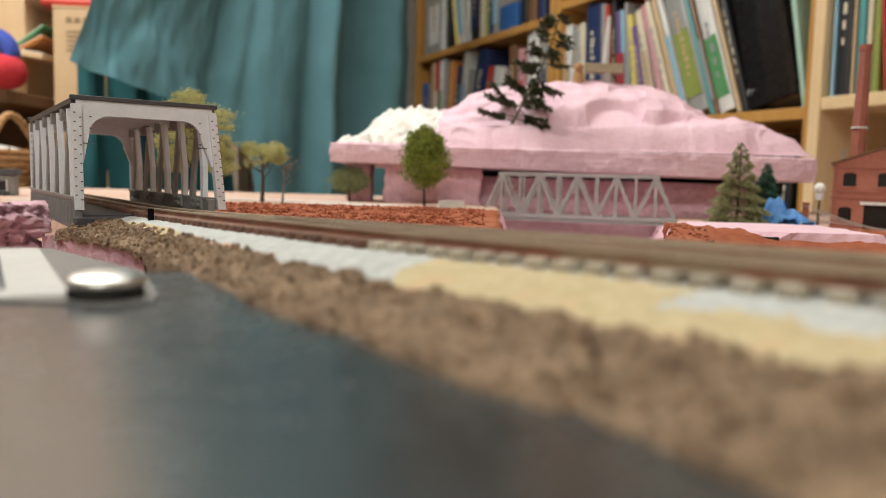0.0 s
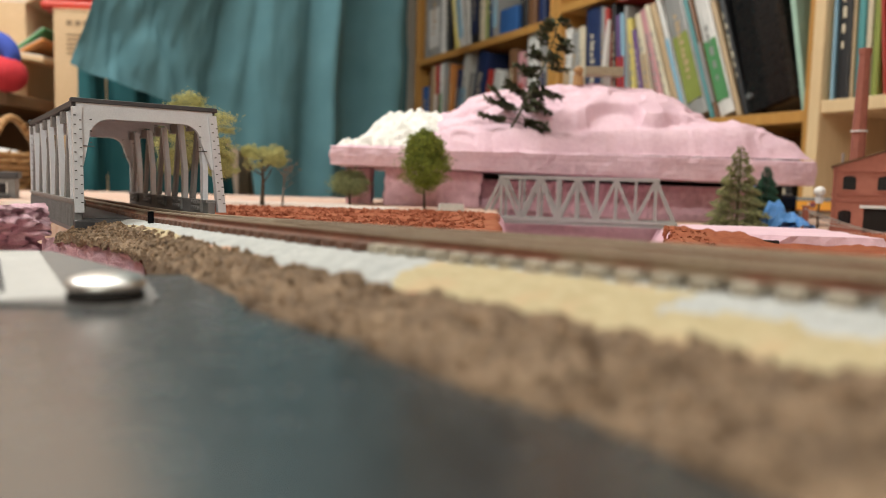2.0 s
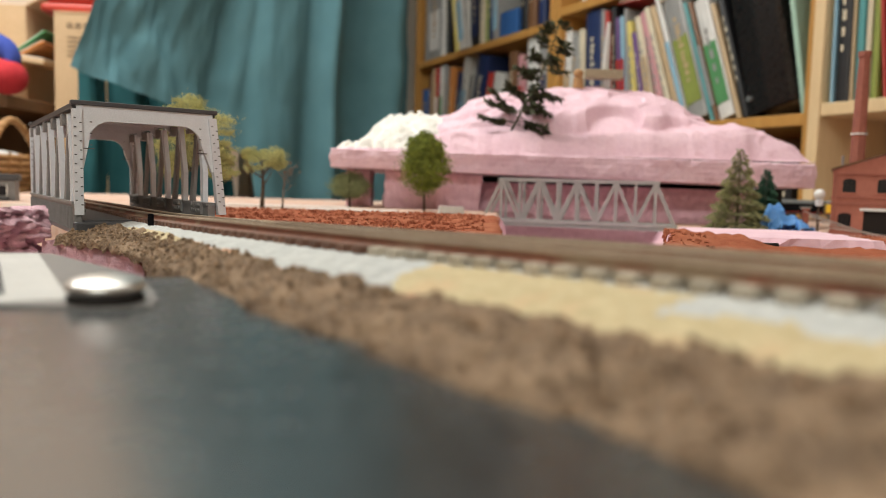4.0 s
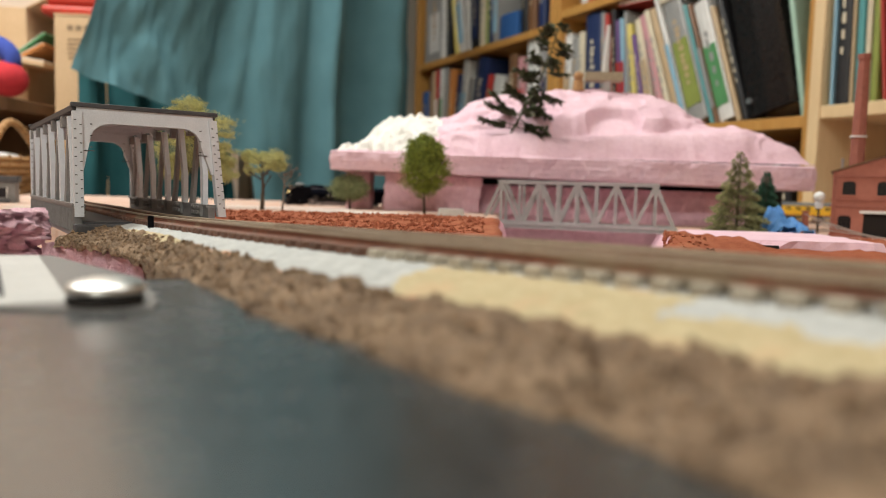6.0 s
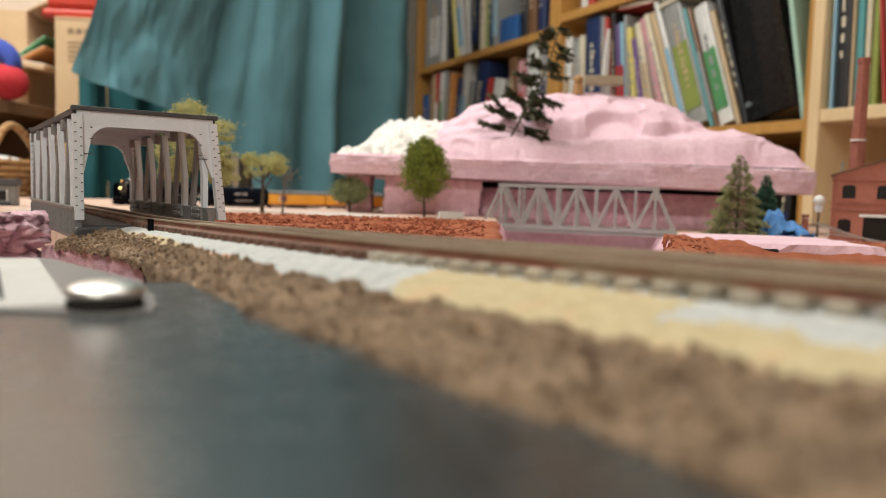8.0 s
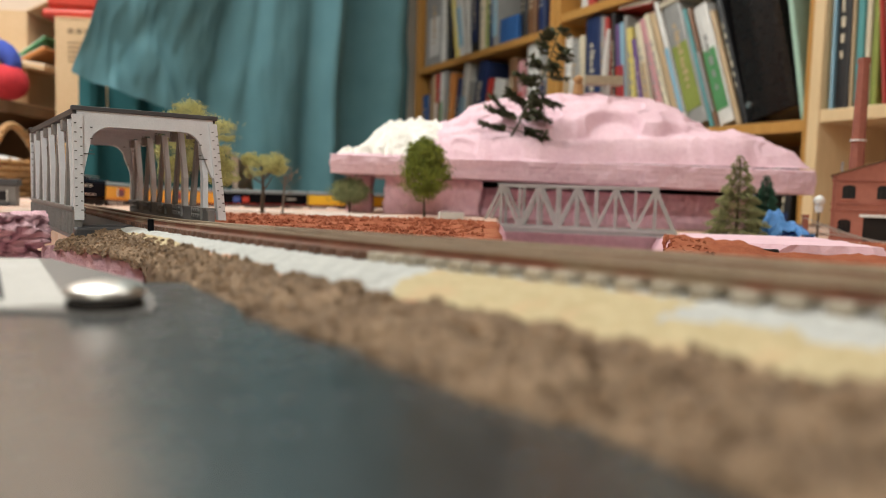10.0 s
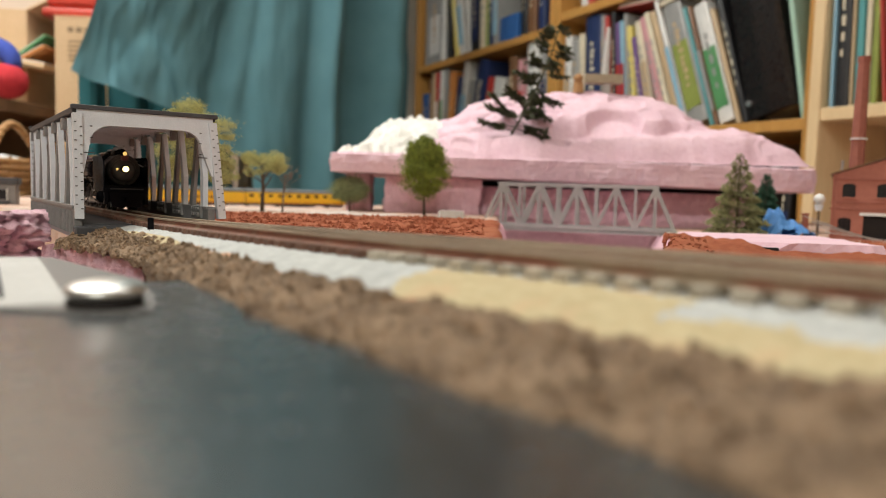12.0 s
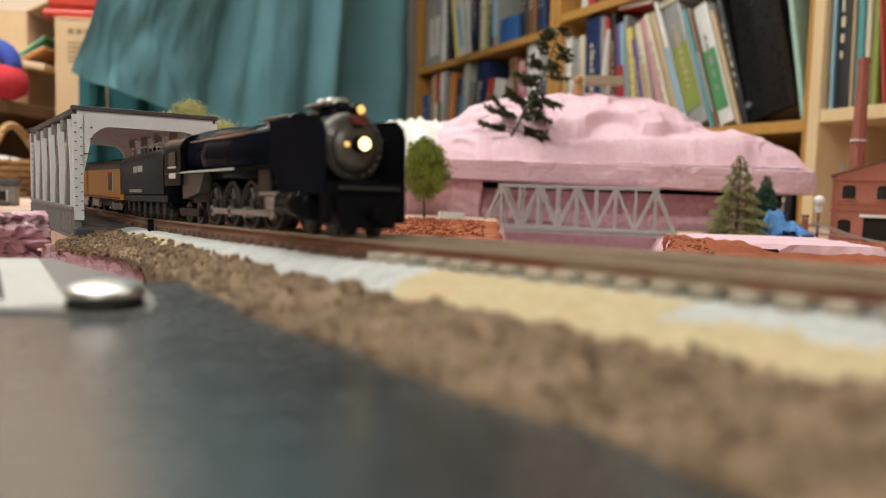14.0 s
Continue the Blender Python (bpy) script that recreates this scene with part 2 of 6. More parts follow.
def prism(bm, pts, a, b, axis="y"):
    """Extrude an outline: pts are (x, z) for axis y, (y, z) for axis x, (x, y) for axis z."""
    def at(p, k):
        return (p[0], k, p[1]) if axis == "y" else (k, p[0], p[1]) if axis == "x" else (p[0], p[1], k)
    lo, hi = [bm.verts.new(at(p, a)) for p in pts], [bm.verts.new(at(p, b)) for p in pts]
    n = len(pts)
    bm.faces.new(lo)
    bm.faces.new(hi[::-1])
    for i in range(n):
        bm.faces.new((lo[i], hi[i], hi[(i + 1) % n], lo[(i + 1) % n]))
    bmesh.ops.recalc_face_normals(bm, faces=bm.faces[:])
    return bm


def sheet(us, vs, f):
    """A grid surface from f(u, v) -> (x, y, z)."""
    bm = bmesh.new()
    rows = [[bm.verts.new(f(u, v)) for v in vs] for u in us]
    for i in range(len(us) - 1):
        for j in range(len(vs) - 1):
            bm.faces.new((rows[i][j], rows[i + 1][j], rows[i + 1][j + 1], rows[i][j + 1]))
    return bm


def fbm(x, y, z, octaves=4):
    return noise.fractal(Vector((x, y, z)), 1.0, 2.0, octaves)


def smooth01(a, b, x):
    t = min(1.0, max(0.0, (x - a) / (b - a)))
    return t * t * (3 - 2 * t)


# ---- the line of the track ----
def spline(pts, step=0.002):
    P = [np.array(p, float) for p in pts]
    P = [2 * P[0] - P[1]] + P + [2 * P[-1] - P[-2]]
    out = []
    for i in range(1, len(P) - 2):
        a, b, c, d = P[i - 1:i + 3]
        n = max(4, int(np.linalg.norm(c - b) / step))
        for k in range(n):
            t = k / n
            out.append(0.5 * (2 * b + (c - a) * t + (2 * a - 5 * b + 4 * c - d) * t * t + (3 * b - a - 3 * c + d) * t ** 3))
    out.append(P[-2])
    return np.array(out)


TRACK = spline([(0.72, 0.10, .066), (0.84, 0.30, .066), (0.86, 0.55, .066), (0.82, 0.80, .067), (0.70, 0.98, .069), (0.50, 1.05, .070), (0.25, 1.06, .071), (0.05, 1.05, .071),
                (-0.118, 1.01, .071), (-0.245, 0.915, .0715), (-0.315, 0.815, .073), (-0.345, 0.72, .077), (-0.340, 0.64, .080), (-0.300, 0.567, .0845),
                (-0.258, 0.507, .0856), (-0.220, 0.450, .0858), (-0.172, 0.381, .0860), (-0.122, 0.308, .0862), (-0.086, 0.2525, .0875), (-0.052, 0.2035, .0888),
                (-0.0135, 0.1560, .0898), (0.021, 0.121, .0903), (0.058, 0.0860, .0906), (0.105, 0.048, .0908), (0.155, 0.012, .0908), (0.26, -0.05, .0908)])
S = np.concatenate([[0], np.cumsum(np.linalg.norm(np.diff(TRACK, axis=0), axis=1))])


def at(s):
    return Vector([float(np.interp(s, S, TRACK[:, k])) for k in range(3)])


def along(s):
    return (at(s + 0.004) - at(s - 0.004)).normalized()


def side(s):
    d = along(s)
    return Vector((d.y, -d.x, 0)).normalized()


def s_near(x, y):
    return float(S[np.argmin((TRACK[:, 0] - x) ** 2 + (TRACK[:, 1] - y) ** 2)])


S_PORTAL = s_near(-0.122, 0.308)
S_END = float(S[-1])


# ---- room ----
def structure(name, bm, material, label, smooth=False, category="", mats=()):
    return tagged(link(name, bm, material, None, "", smooth, mats), label, category or name.split("_")[0], "", "structure")


structure("floor", bx(-2.6, 2.6, -2.6, 3.4, -0.95, -0.85), M_FLOOR, "brown oak floorboards under the layout table")
structure("ceiling", bx(-2.6, 2.6, -2.6, 3.4, 1.65, 1.75), M_CEIL, "plain white painted ceiling")
structure("wall_north", bx(-2.6, 2.6, 3.3, 3.4, -0.85, 1.65), M_WALLPAINT, "plain cream painted wall behind the bookcases")
# added close by, in peach, to give the tablet a warm reflection
structure("wall_alcove", bx(-2.5, -0.55, 1.96, 2.06, -0.85, 1.65), M_PEACH, "plain peach wall added behind the storage shelf to brighten the tablet's reflection")
structure("wall_south", bx(-2.6, 2.6, -2.6, -2.5, -0.85, 1.65), M_WALLPAINT, "plain cream painted wall")
# unseen; dark colour chosen so the black paint mirrors little light
structure("wall_west", bx(-2.6, -2.5, -2.5, 3.3, -0.85, 1.65), M_BROWNWALL, "added unseen wall, dark brown to keep reflections on the train dark")
structure("wall_east", bx(2.5, 2.6, -2.5, 3.3, -0.85, 1.65), M_WALLPAINT, "plain cream painted wall")
# made-up fixtures around the added lamps
for lx, ly, _ in LAMPS:
    fixture = thing("added_ceiling_light", pose(lx, ly, 1.635), "added unseen white flush ceiling light with a metal frame", "ceiling light", "ceiling lights")
    part("frame", box(bx(-0.66, 0.66, -0.24, -0.2, -0.015, 0.015, 0.004), -0.66, 0.66, 0.2, 0.24, -0.015, 0.015, 0.004), M_WHITEPAINT, fixture)

layout_table = thing("layout_table", pose(0.1, 0.55, -0.85), "plain plywood table that carries the model railway", "table")
part("tabletop", bx(-0.75, 0.85, -0.75, 0.66, 0.84, 0.865, 0.003), M_TABLE, layout_table)
for lx in (-0.68, 0.78):
    for ly in (-0.7, 0.6):
        part("leg", bx(lx - 0.03, lx + 0.03, ly - 0.03, ly + 0.03, 0, 0.84, 0.003), M_TABLE, layout_table)


# ---- ground of the layout ----
NEAR = TRACK[S > S_PORTAL - 0.32]
NEAR_S = S[S > S_PORTAL - 0.32]


def offset(x, y):
    """Distance from the near track, positive on the viewer's side, and the place along it."""
    k = int(np.argmin((NEAR[:, 0] - x) ** 2 + (NEAR[:, 1] - y) ** 2))
    s = float(NEAR_S[k])
    return (Vector((x, y, 0)) - Vector((NEAR[k, 0], NEAR[k, 1], 0))).dot(side(s)), s, float(NEAR[k, 2])


def ground_z(x, y):
    base = 0.0815 - 0.0045 * smooth01(0.3, 0.62, y) - 0.0085 * smooth01(0.0, 0.22, x) * smooth01(0.25, 0.55, y) - 0.004 * smooth01(0.75, 1.0, y)
    hump = 0.0026 * math.exp(-((y - 0.47) / 0.06) ** 2)
    dip = 0.0085 * smooth01(0.08, 0.12, x) * smooth01(0.16, 0.24, y) * (1 - smooth01(0.34, 0.37, y))
    dip += 0.0045 * smooth01(0.15, 0.17, x) * smooth01(0.34, 0.37, y) * (1 - smooth01(0.44, 0.50, y))
    return base + hump - dip


def ground_colour(x, y):
    n = fbm(x * 14, y * 14, 0.3, 3)
    edge = 0.56 + 0.03 * n
    if x > 0.2:
        return 0 if y < 0.52 + 0.02 * n else 1
    if -0.17 < x < 0.2 and y < edge:
        return 0
    return 1


def build_ground():
    bm = bmesh.new()
    xs = np.concatenate([np.linspace(-0.64, -0.20, 60, False), np.linspace(-0.20, 0.46, 230, False), np.linspace(0.46, 0.94, 40)])
    ys = np.concatenate([np.linspace(0.03, 0.34, 50, False), np.linspace(0.34, 0.72, 140, False), np.linspace(0.72, 1.2, 50)])
    rows = []
    for x in xs:
        row = []
        for y in ys:
            x, y = float(x), float(y)
            z = ground_z(x, y) + (0.0014 * fbm(x * 45, y * 45, 0.0) + 0.0013 * fbm(x * 170, y * 170, 4.0, 3)) * (1 if y < 0.58 else 0.25)
            o, s, tz = offset(x, y)
            if y < 0.55:
                w = 1 - smooth01(0.012, 0.06, abs(o))
                z = z * (1 - w) + (tz - 0.0042) * w
                z -= 0.065 * smooth01(0.004, 0.010, o)
            gap = smooth01(S_PORTAL - 0.172, S_PORTAL - 0.162, s) * (1 - smooth01(S_PORTAL - 0.012, S_PORTAL - 0.004, s))
            gap *= (1 - smooth01(0.05, 0.09, o)) * (1 - smooth01(0.029, 0.036, -o)) * (1 if y < 0.6 else 0)
            z -= 0.045 * gap
            rav = smooth01(0.002 + 0.068 * y, 0.014 + 0.070 * y, x + 0.004 * noise.noise(Vector((x * 40, y * 40, 3)))) * (1 - smooth01(0.275 * y - 0.004, 0.292 * y + 0.008, x)) * smooth01(0.24, 0.36, y) * (1 - smooth01(0.73, 0.76, y))
            z -= (0.032 - 0.004 * fbm(x * 60, y * 60, 9.0, 3)) * rav
            row.append((bm.verts.new((x, y, max(z, 0.016))), rav + gap))
        rows.append(row)
    for i in range(len(xs) - 1):
        for j in range(len(ys) - 1):
            q = (rows[i][j], rows[i + 1][j], rows[i + 1][j + 1], rows[i][j + 1])
            f = bm.faces.new([v for v, _ in q])
            c = f.calc_center_median()
            f.material_index = 2 if max(k for _, k in q) > 0.15 else ground_colour(c.x, c.y)
    return bm


ground = structure("ground", build_ground(), M_RED, "red clay and tan plaster over pink foam, with ravines", True, "ground", (M_TAN, M_FOAMEDGE))


def build_clods():
    """Loose clods and grit of red clay."""
    bm = bmesh.new()
    r = random.Random(77)
    made = 0
    while made < 9000:
        x, y = r.uniform(-0.17, 0.34), r.uniform(0.30, 0.57)
        if ground_colour(x, y) or 0.055 * y < x < 0.30 * y or offset(x, y)[0] > -0.045 or (x > 0.13 and y < 0.48):
            continue
        made += 1
        size = 0.0003 + 0.0019 * r.random() ** 5
        rot = Euler((r.uniform(0, 6), r.uniform(0, 6), r.uniform(0, 6))).to_matrix()
        c = Vector((x, y, ground_z(x, y) + size * 0.2))
        vs = [bm.verts.new(c + rot @ (Vector(q) * size * r.uniform(0.7, 1.1))) for q in ((1, 0, 0), (-0.9, 0.3, 0), (0.1, 1, 0.2), (0, -1, 0.1), (0.2, 0, 1), (-0.1, 0.1, -1))]
        for f in ((0, 2, 4), (2, 1, 4), (1, 3, 4), (3, 0, 4), (2, 0, 5), (1, 2, 5), (3, 1, 5), (0, 3, 5)):
            bm.faces.new([vs[k] for k in f])
    return bm


tagged(link("clay_clods", build_clods(), M_RED), "loose clods of red clay on the ground", "soil", "", "stuff")


# strips that follow the near track: plaster roadbed, then a rough bank of dirt
def plaster_edge(s):
    return float(np.interp(s, [S_PORTAL, S_PORTAL + 0.03, S_PORTAL + 0.07, S_PORTAL + 0.16, S_PORTAL + 0.24, S_PORTAL + 0.3], [0.0200, 0.0150, 0.0140, 0.020, 0.0285, 0.031]))


def dirt_edge(s):
    return float(np.interp(s, [S_PORTAL, S_PORTAL + 0.05, S_PORTAL + 0.09, S_PORTAL + 0.16, S_PORTAL + 0.24, S_PORTAL + 0.3], [0.0365, 0.0280, 0.0235, 0.031, 0.0445, 0.053]))


def strip(s, o, z):
    return at(s) + side(s) * o + Vector((0, 0, z))


us = np.linspace(S_PORTAL + 0.004, S_END - 0.02, 420)


def roadbed_point(u, v):
    back = 0.012 + 0.024 * smooth01(S_PORTAL + 0.12, S_PORTAL + 0.22, u)
    o = -back + v * (plaster_edge(u) + back + 0.002)
    z = -0.0039 - 0.0037 * smooth01(0.009, 0.024, o) - 0.0009 * max(0, o - 0.011) * 30
    p = strip(u, o, z)
    p.z += 0.00035 * fbm(p.x * 300, p.y * 300, 0)
    return p


def paint_roadbed(bm):
    """Ochre wash over the lower slope and one whole stretch, an orange line against the soil."""
    for f in bm.faces:
        c = f.calc_center_median()
        o, s, _ = offset(c.x, c.y)
        w = (o - 0.010) / (plaster_edge(s) - 0.010)
        n = 0.16 * fbm(c.x * 70, c.y * 70, 0.5, 3)
        k = s - S_PORTAL
        whole = smooth01(0.211, 0.215, k + 0.04 * n) * (1 - smooth01(0.252, 0.262, k + 0.08 * n))
        if w + 0.7 * n > 0.72 and k > 0.11:
            f.material_index = 2
        elif whole > 0.5 and w > -0.1 or w + n > 0.70 - 0.42 * smooth01(0.22, 0.26, k) + 0.25 * (1 - smooth01(0.02, 0.06, k)):
            f.material_index = 1
    return bm


structure("roadbed", paint_roadbed(sheet(us, np.linspace(0, 1, 60), roadbed_point)), M_PLASTER, "white plaster roadbed with yellow ochre stains beside the track", True, "roadbed", (M_OCHRE, M_ORANGEPL))


def dirt_point(u, v):
    a, b = plaster_edge(u) - 0.0012, dirt_edge(u)
    wob = 0.0022 * fbm(u * 45, 3.1, v * 2)
    o = a + (b - a) * min(1, v / 0.86) + wob * smooth01(0, 0.3, v)
    z = -0.0072 - 0.0045 * smooth01(0, 0.9, v)
    z += 0.0016 * smooth01(0, 0.12, v) - (0.0025 + 0.0035 * smooth01(S_PORTAL + 0.08, S_PORTAL + 0.14, u)) * smooth01(0.80, 1.0, v)
    p = strip(u, o, z)
    crumb = 0.0012 * fbm(p.x * 170, p.y * 170, p.z * 170, 4) + 0.0008 * abs(noise.noise(Vector((p.x * 420, p.y * 420, 5))))
    p.z += crumb * 1.4 * smooth01(0, 0.08, v)
    return p


us = np.linspace(S_PORTAL - 0.004, S_END - 0.02, 900)
structure("dirt_bank", sheet(us, np.linspace(0, 1, 70), dirt_point), M_DIRT, "rough brown soil bank beside the plaster roadbed", True, "soil")


def build_crumbs():
    bm = bmesh.new()
    r = random.Random(31)
    for _ in range(11000):
        u = S_PORTAL + (S_END - S_PORTAL - 0.03) * r.random() ** 1.5
        v = r.uniform(0.02, 0.93)
        p = dirt_point(u, v)
        size = 0.00014 + 0.00080 * r.random() ** 5
        m = Matrix.Translation(p + Vector((0, 0, size * 0.3))) @ Euler((r.uniform(0, 6), r.uniform(0, 6), r.uniform(0, 6))).to_matrix().to_4x4() @ Matrix.Diagonal((size, size * r.uniform(0.6, 1), size * r.uniform(0.5, 0.9), 1))
        vs = [bm.verts.new(m @ Vector(q)) for q in ((1, 0, 0), (-0.9, 0.3, 0), (0.1, 1, 0.2), (0, -1, 0.1), (0.2, 0, 1), (-0.1, 0.1, -1))]
        for f in ((0, 2, 4), (2, 1, 4), (1, 3, 4), (3, 0, 4), (2, 0, 5), (1, 2, 5), (3, 1, 5), (0, 3, 5)):
            bm.faces.new([vs[i] for i in f])
    return bm


tagged(link("soil_crumbs", build_crumbs(), M_CRUMB), "loose brown soil crumbs on the bank", "soil", "", "stuff")


# cut foam edge under the end of the dirt bank
def foam_face(u, v):
    p = strip(S_PORTAL - 0.0035 + u * 0.09, dirt_edge(S_PORTAL + u * 0.09) + 0.003 * fbm(u * 12, v * 5, 0.7) - 0.0012 - 0.004 * v, -0.0125 - 0.03 * v)
    return p


def foam_end(u, v):
    p = strip(S_PORTAL - 0.004 + 0.002 * fbm(u * 14, v * 6, 2.2), 0.010 + u * 0.031, -0.008 - 0.004 * u - 0.035 * v)
    return p


structure("foam_edge", sheet(np.linspace(0, 1, 60), np.linspace(0, 1, 24), foam_face), M_FOAMEDGE, "torn pink foam edge beneath the soil", True, "foam")
structure("foam_end", sheet(np.linspace(0, 1, 40), np.linspace(0, 1, 24), foam_end), M_FOAMEDGE, "torn pink foam end beneath the soil", True, "foam")


# ---- track ----
def rail_profile(bm, s0, s1, o, curve=at, sideways=side):
    prof = ((-0.0007, 0), (-0.0007, -0.0006), (-0.0002, -0.0008), (-0.0002, -0.0018), (-0.0009, -0.0022), (0.0009, -0.0022), (0.0002, -0.0018), (0.0002, -0.0008), (0.0007, -0.0006), (0.0007, 0))
    rings = []
    for s in np.linspace(s0, s1, max(2, int((s1 - s0) / 0.004))):
        c, d = curve(s), sideways(s)
        rings.append([bm.verts.new(c + d * (o + a) + Vector((0, 0, b))) for a, b in prof])
    for A, B in zip(rings, rings[1:]):
        for i in range(len(prof)):
            j = (i + 1) % len(prof)
            f = bm.faces.new((A[i], A[j], B[j], B[i]))
            f.material_index = 0 if i in (0, 8, 9) else 1
    return bm


tie_mesh = {}


def lay_track(name, label, s0, s1, curve, sideways, singles):
    track = tagged(new(name), label, "railway track", "railway tracks", "")
    for o in (-0.0045, 0.0045):
        part("rail", rail_profile(bmesh.new(), s0, s1, o, curve, sideways), M_RAIL, track, "nickel silver rail with rusty sides", False, (M_RUST if name == "railway_track" else M_REDRUST,))
    rest = bmesh.new()
    k = 0
    for s in np.arange(s0 + 0.002, s1 - 0.002, 0.0056):
        c, d = curve(s), sideways(s)
        m = Matrix.Translation(c + Vector((0, 0, -0.0029))) @ Matrix.Rotation(math.atan2(d.y, d.x), 4, "Z")
        if singles[0] < s < singles[1]:
            # nearer ties take the pale colour that stands in for caught light
            kind = s > S_PORTAL + 0.19 + 0.02 * noise.noise(Vector((s * 90, 0, 0)))
            if kind not in tie_mesh:
                tie = part("tie", bx(-0.0082, 0.0082, -0.0014, 0.0014, -0.0010, 0.0007, 0.0002), M_GLARETIE if kind else M_TIE, track)
                tie_mesh[kind] = tie.data
            else:
                tie = new("tie", tie_mesh[kind])
                tie.parent = track
            tie.matrix_basis = m
            k += 1
        else:
            box(rest, -0.0082, 0.0082, -0.0014, 0.0014, -0.0008, 0.0007, 0, m)
    tagged(part("far_ties", rest, M_TIE, track), kind="stuff")


lay_track("railway_track", "model railway track with brown ties and nickel rails", 0.55, S_END - 0.02, at, side, (S_PORTAL - 0.14, S_PORTAL + 0.42))


def fork_at(s):
    return at(s) - side(s) * 0.0255 * smooth01(S_PORTAL + 0.02, S_PORTAL + 0.30, s) + Vector((0, 0, -0.0002))


lay_track("siding_track", "second model track that forks away behind the first", S_PORTAL + 0.075, S_END - 0.03, fork_at, side, (S_PORTAL + 0.075, S_PORTAL + 0.38))


# ---- portal bridge ----
def portal_bridge():
    BR = Vector((-0.568, 0.823, 0))
    ang = math.atan2(BR.y, BR.x)
    L, W, H = 0.158, 0.0530, 0.0437
    m = Matrix.Translation(at(S_PORTAL) + Vector((-0.0023, 0, 0.0858 - at(S_PORTAL).z))) @ Matrix.Rotation(ang, 4, "Z")
    b = thing("portal_bridge", m, "grey plastic model railway through bridge with riveted portals", "railway bridge")
    # local x runs along the bridge away from the viewer, y to its left
    for sy in (-1, 1):
        y = sy * W / 2
        part("girder", bx(-0.001, L, y - 0.0016, y + 0.0016, -0.009, 0.0035, 0.0004), M_MIDGREY, b, "grey riveted side girder")
        g = bmesh.new()
        for k in range(int(L / 0.004)):
            box(g, 0.002 + k * 0.004, 0.0027 + k * 0.004, y + sy * 0.0016, y + sy * 0.0022, -0.007, 0.002)
        box(g, 0, L, y - 0.0022, y + 0.0022, 0.003, 0.0042)
        part("girder_ribs", g, M_MIDGREY, b)
        part("top_chord", bx(0, L, y - 0.0017, y + 0.0017, H - 0.0026, H - 0.0004, 0.0003), M_DKGREY, b, "dark grey top chord")
        n = 5
        step = L / n
        for k in range(n + 1):
            x = k * step
            for gx in ((x - 0.0026, x + 0.0026),):
                part("gusset", bx(max(0, gx[0]), min(L, gx[1]), y - 0.0016, y + 0.0016, H - 0.0080, H - 0.0032, 0.0002), M_MIDGREY, b)
            if k == n:
                e = bmesh.new()
                prism(e, [(x - 0.0012, H - 0.004), (x + 0.0006, H - 0.004), (x + 0.0006, 0.001), (x - 0.0012, 0.001)], y - 0.0012, y + 0.0012)
                part("vertical_post", e, M_GREY, b)
            if k < n:
                top_x = x + step * 0.55
                lo_a, lo_b = x + step * 0.30, x + step * 0.98
                pale = prism(bmesh.new(), [(top_x - 0.0020, H - 0.004), (top_x + 0.0012, H - 0.004), (lo_a + 0.0030, H * 0.45), (lo_a + 0.0022, 0.003), (lo_a - 0.0014, 0.003), (lo_a - 0.0018, H * 0.40)], y - 0.0011, y + 0.0011)
                part("diagonal", pale, M_GREY, b, "pale grey tapered diagonal")
                # same plastic as the pale leg; the darker grey paints its shadow side
                dark = prism(bmesh.new(), [(top_x - 0.0005, H - 0.004), (top_x + 0.0032, H - 0.004), (lo_b + 0.0004, 0.003), (lo_b - 0.0050, 0.003)], y - 0.0008, y + 0.0008)
                part("diagonal", dark, M_MIDGREY, b, "diagonal painted darker grey for its shaded side")
        rail_block = bmesh.new()
        for k in range(n):
            for j in range(4):
                for r in range(2):
                    cyl(rail_block, (0.008 + k * step + j * 0.003, y - sy * 0.004, 0.0006 + r * 0.0024), (0.008 + k * step + j * 0.003, y - sy * 0.0025, 0.0006 + r * 0.0024), 0.0009, seg=8)
            box(rail_block, 0.006 + k * step, 0.019 + k * step, y - sy * 0.0024 - 0.0006, y - sy * 0.0024 + 0.0006, -0.001, 0.0042)
        part("inner_girder_plate", rail_block, M_MIDGREY, b)
    for px, name in ((0.0, "portal"), (L, "portal")):
        p = bmesh.new()
        w = W / 2
        # outline with an arched opening
        inner = [(-w + 0.0020, 0.0175)]
        top = H - 0.0072
        for k in range(9):
            a = math.pi / 2 * k / 8
            inner.append((-w + 0.0045 + 0.0080 * (1 - math.cos(a)), top - 0.0075 * (1 - math.sin(a))))
        inner += [(-x, z) for x, z in inner[::-1]]
        inner[0], inner[-1] = (-w, 0.0175), (w - 0.0022, 0.0175)
        outer = [(-w - 0.0026, 0.0175), (-w - 0.0002, H - 0.0012), (w + 0.0002, H - 0.0012), (w - 0.0002, 0.0175)]
        pts = outer + inner[::-1]
        prism(p, pts, px - 0.0012, px + 0.0012, "x")
        part(name, p, M_GREY, b, "pale grey arched portal frame")
        for sy in (-1, 1):
            y = sy * W / 2
            foot = -0.0004 if sy > 0 else -0.0044
            e = bmesh.new()
            prism(e, [(y - 0.0017 + foot, -0.001), (y + 0.0017 + foot, -0.001), (y + 0.0017, H - 0.0030), (y - 0.0017, H - 0.0030)], px - 0.0022, px + 0.0018, "x")
            post = part("end_post", e, M_GREY, b, "pale grey end post with rows of rivets")
            rv = bmesh.new()
            for k in range(10):
                z = 0.003 + k * 0.0036
                for dy in (-0.0010, 0.0010):
                    yy = y + dy + foot * (1 - z / H)
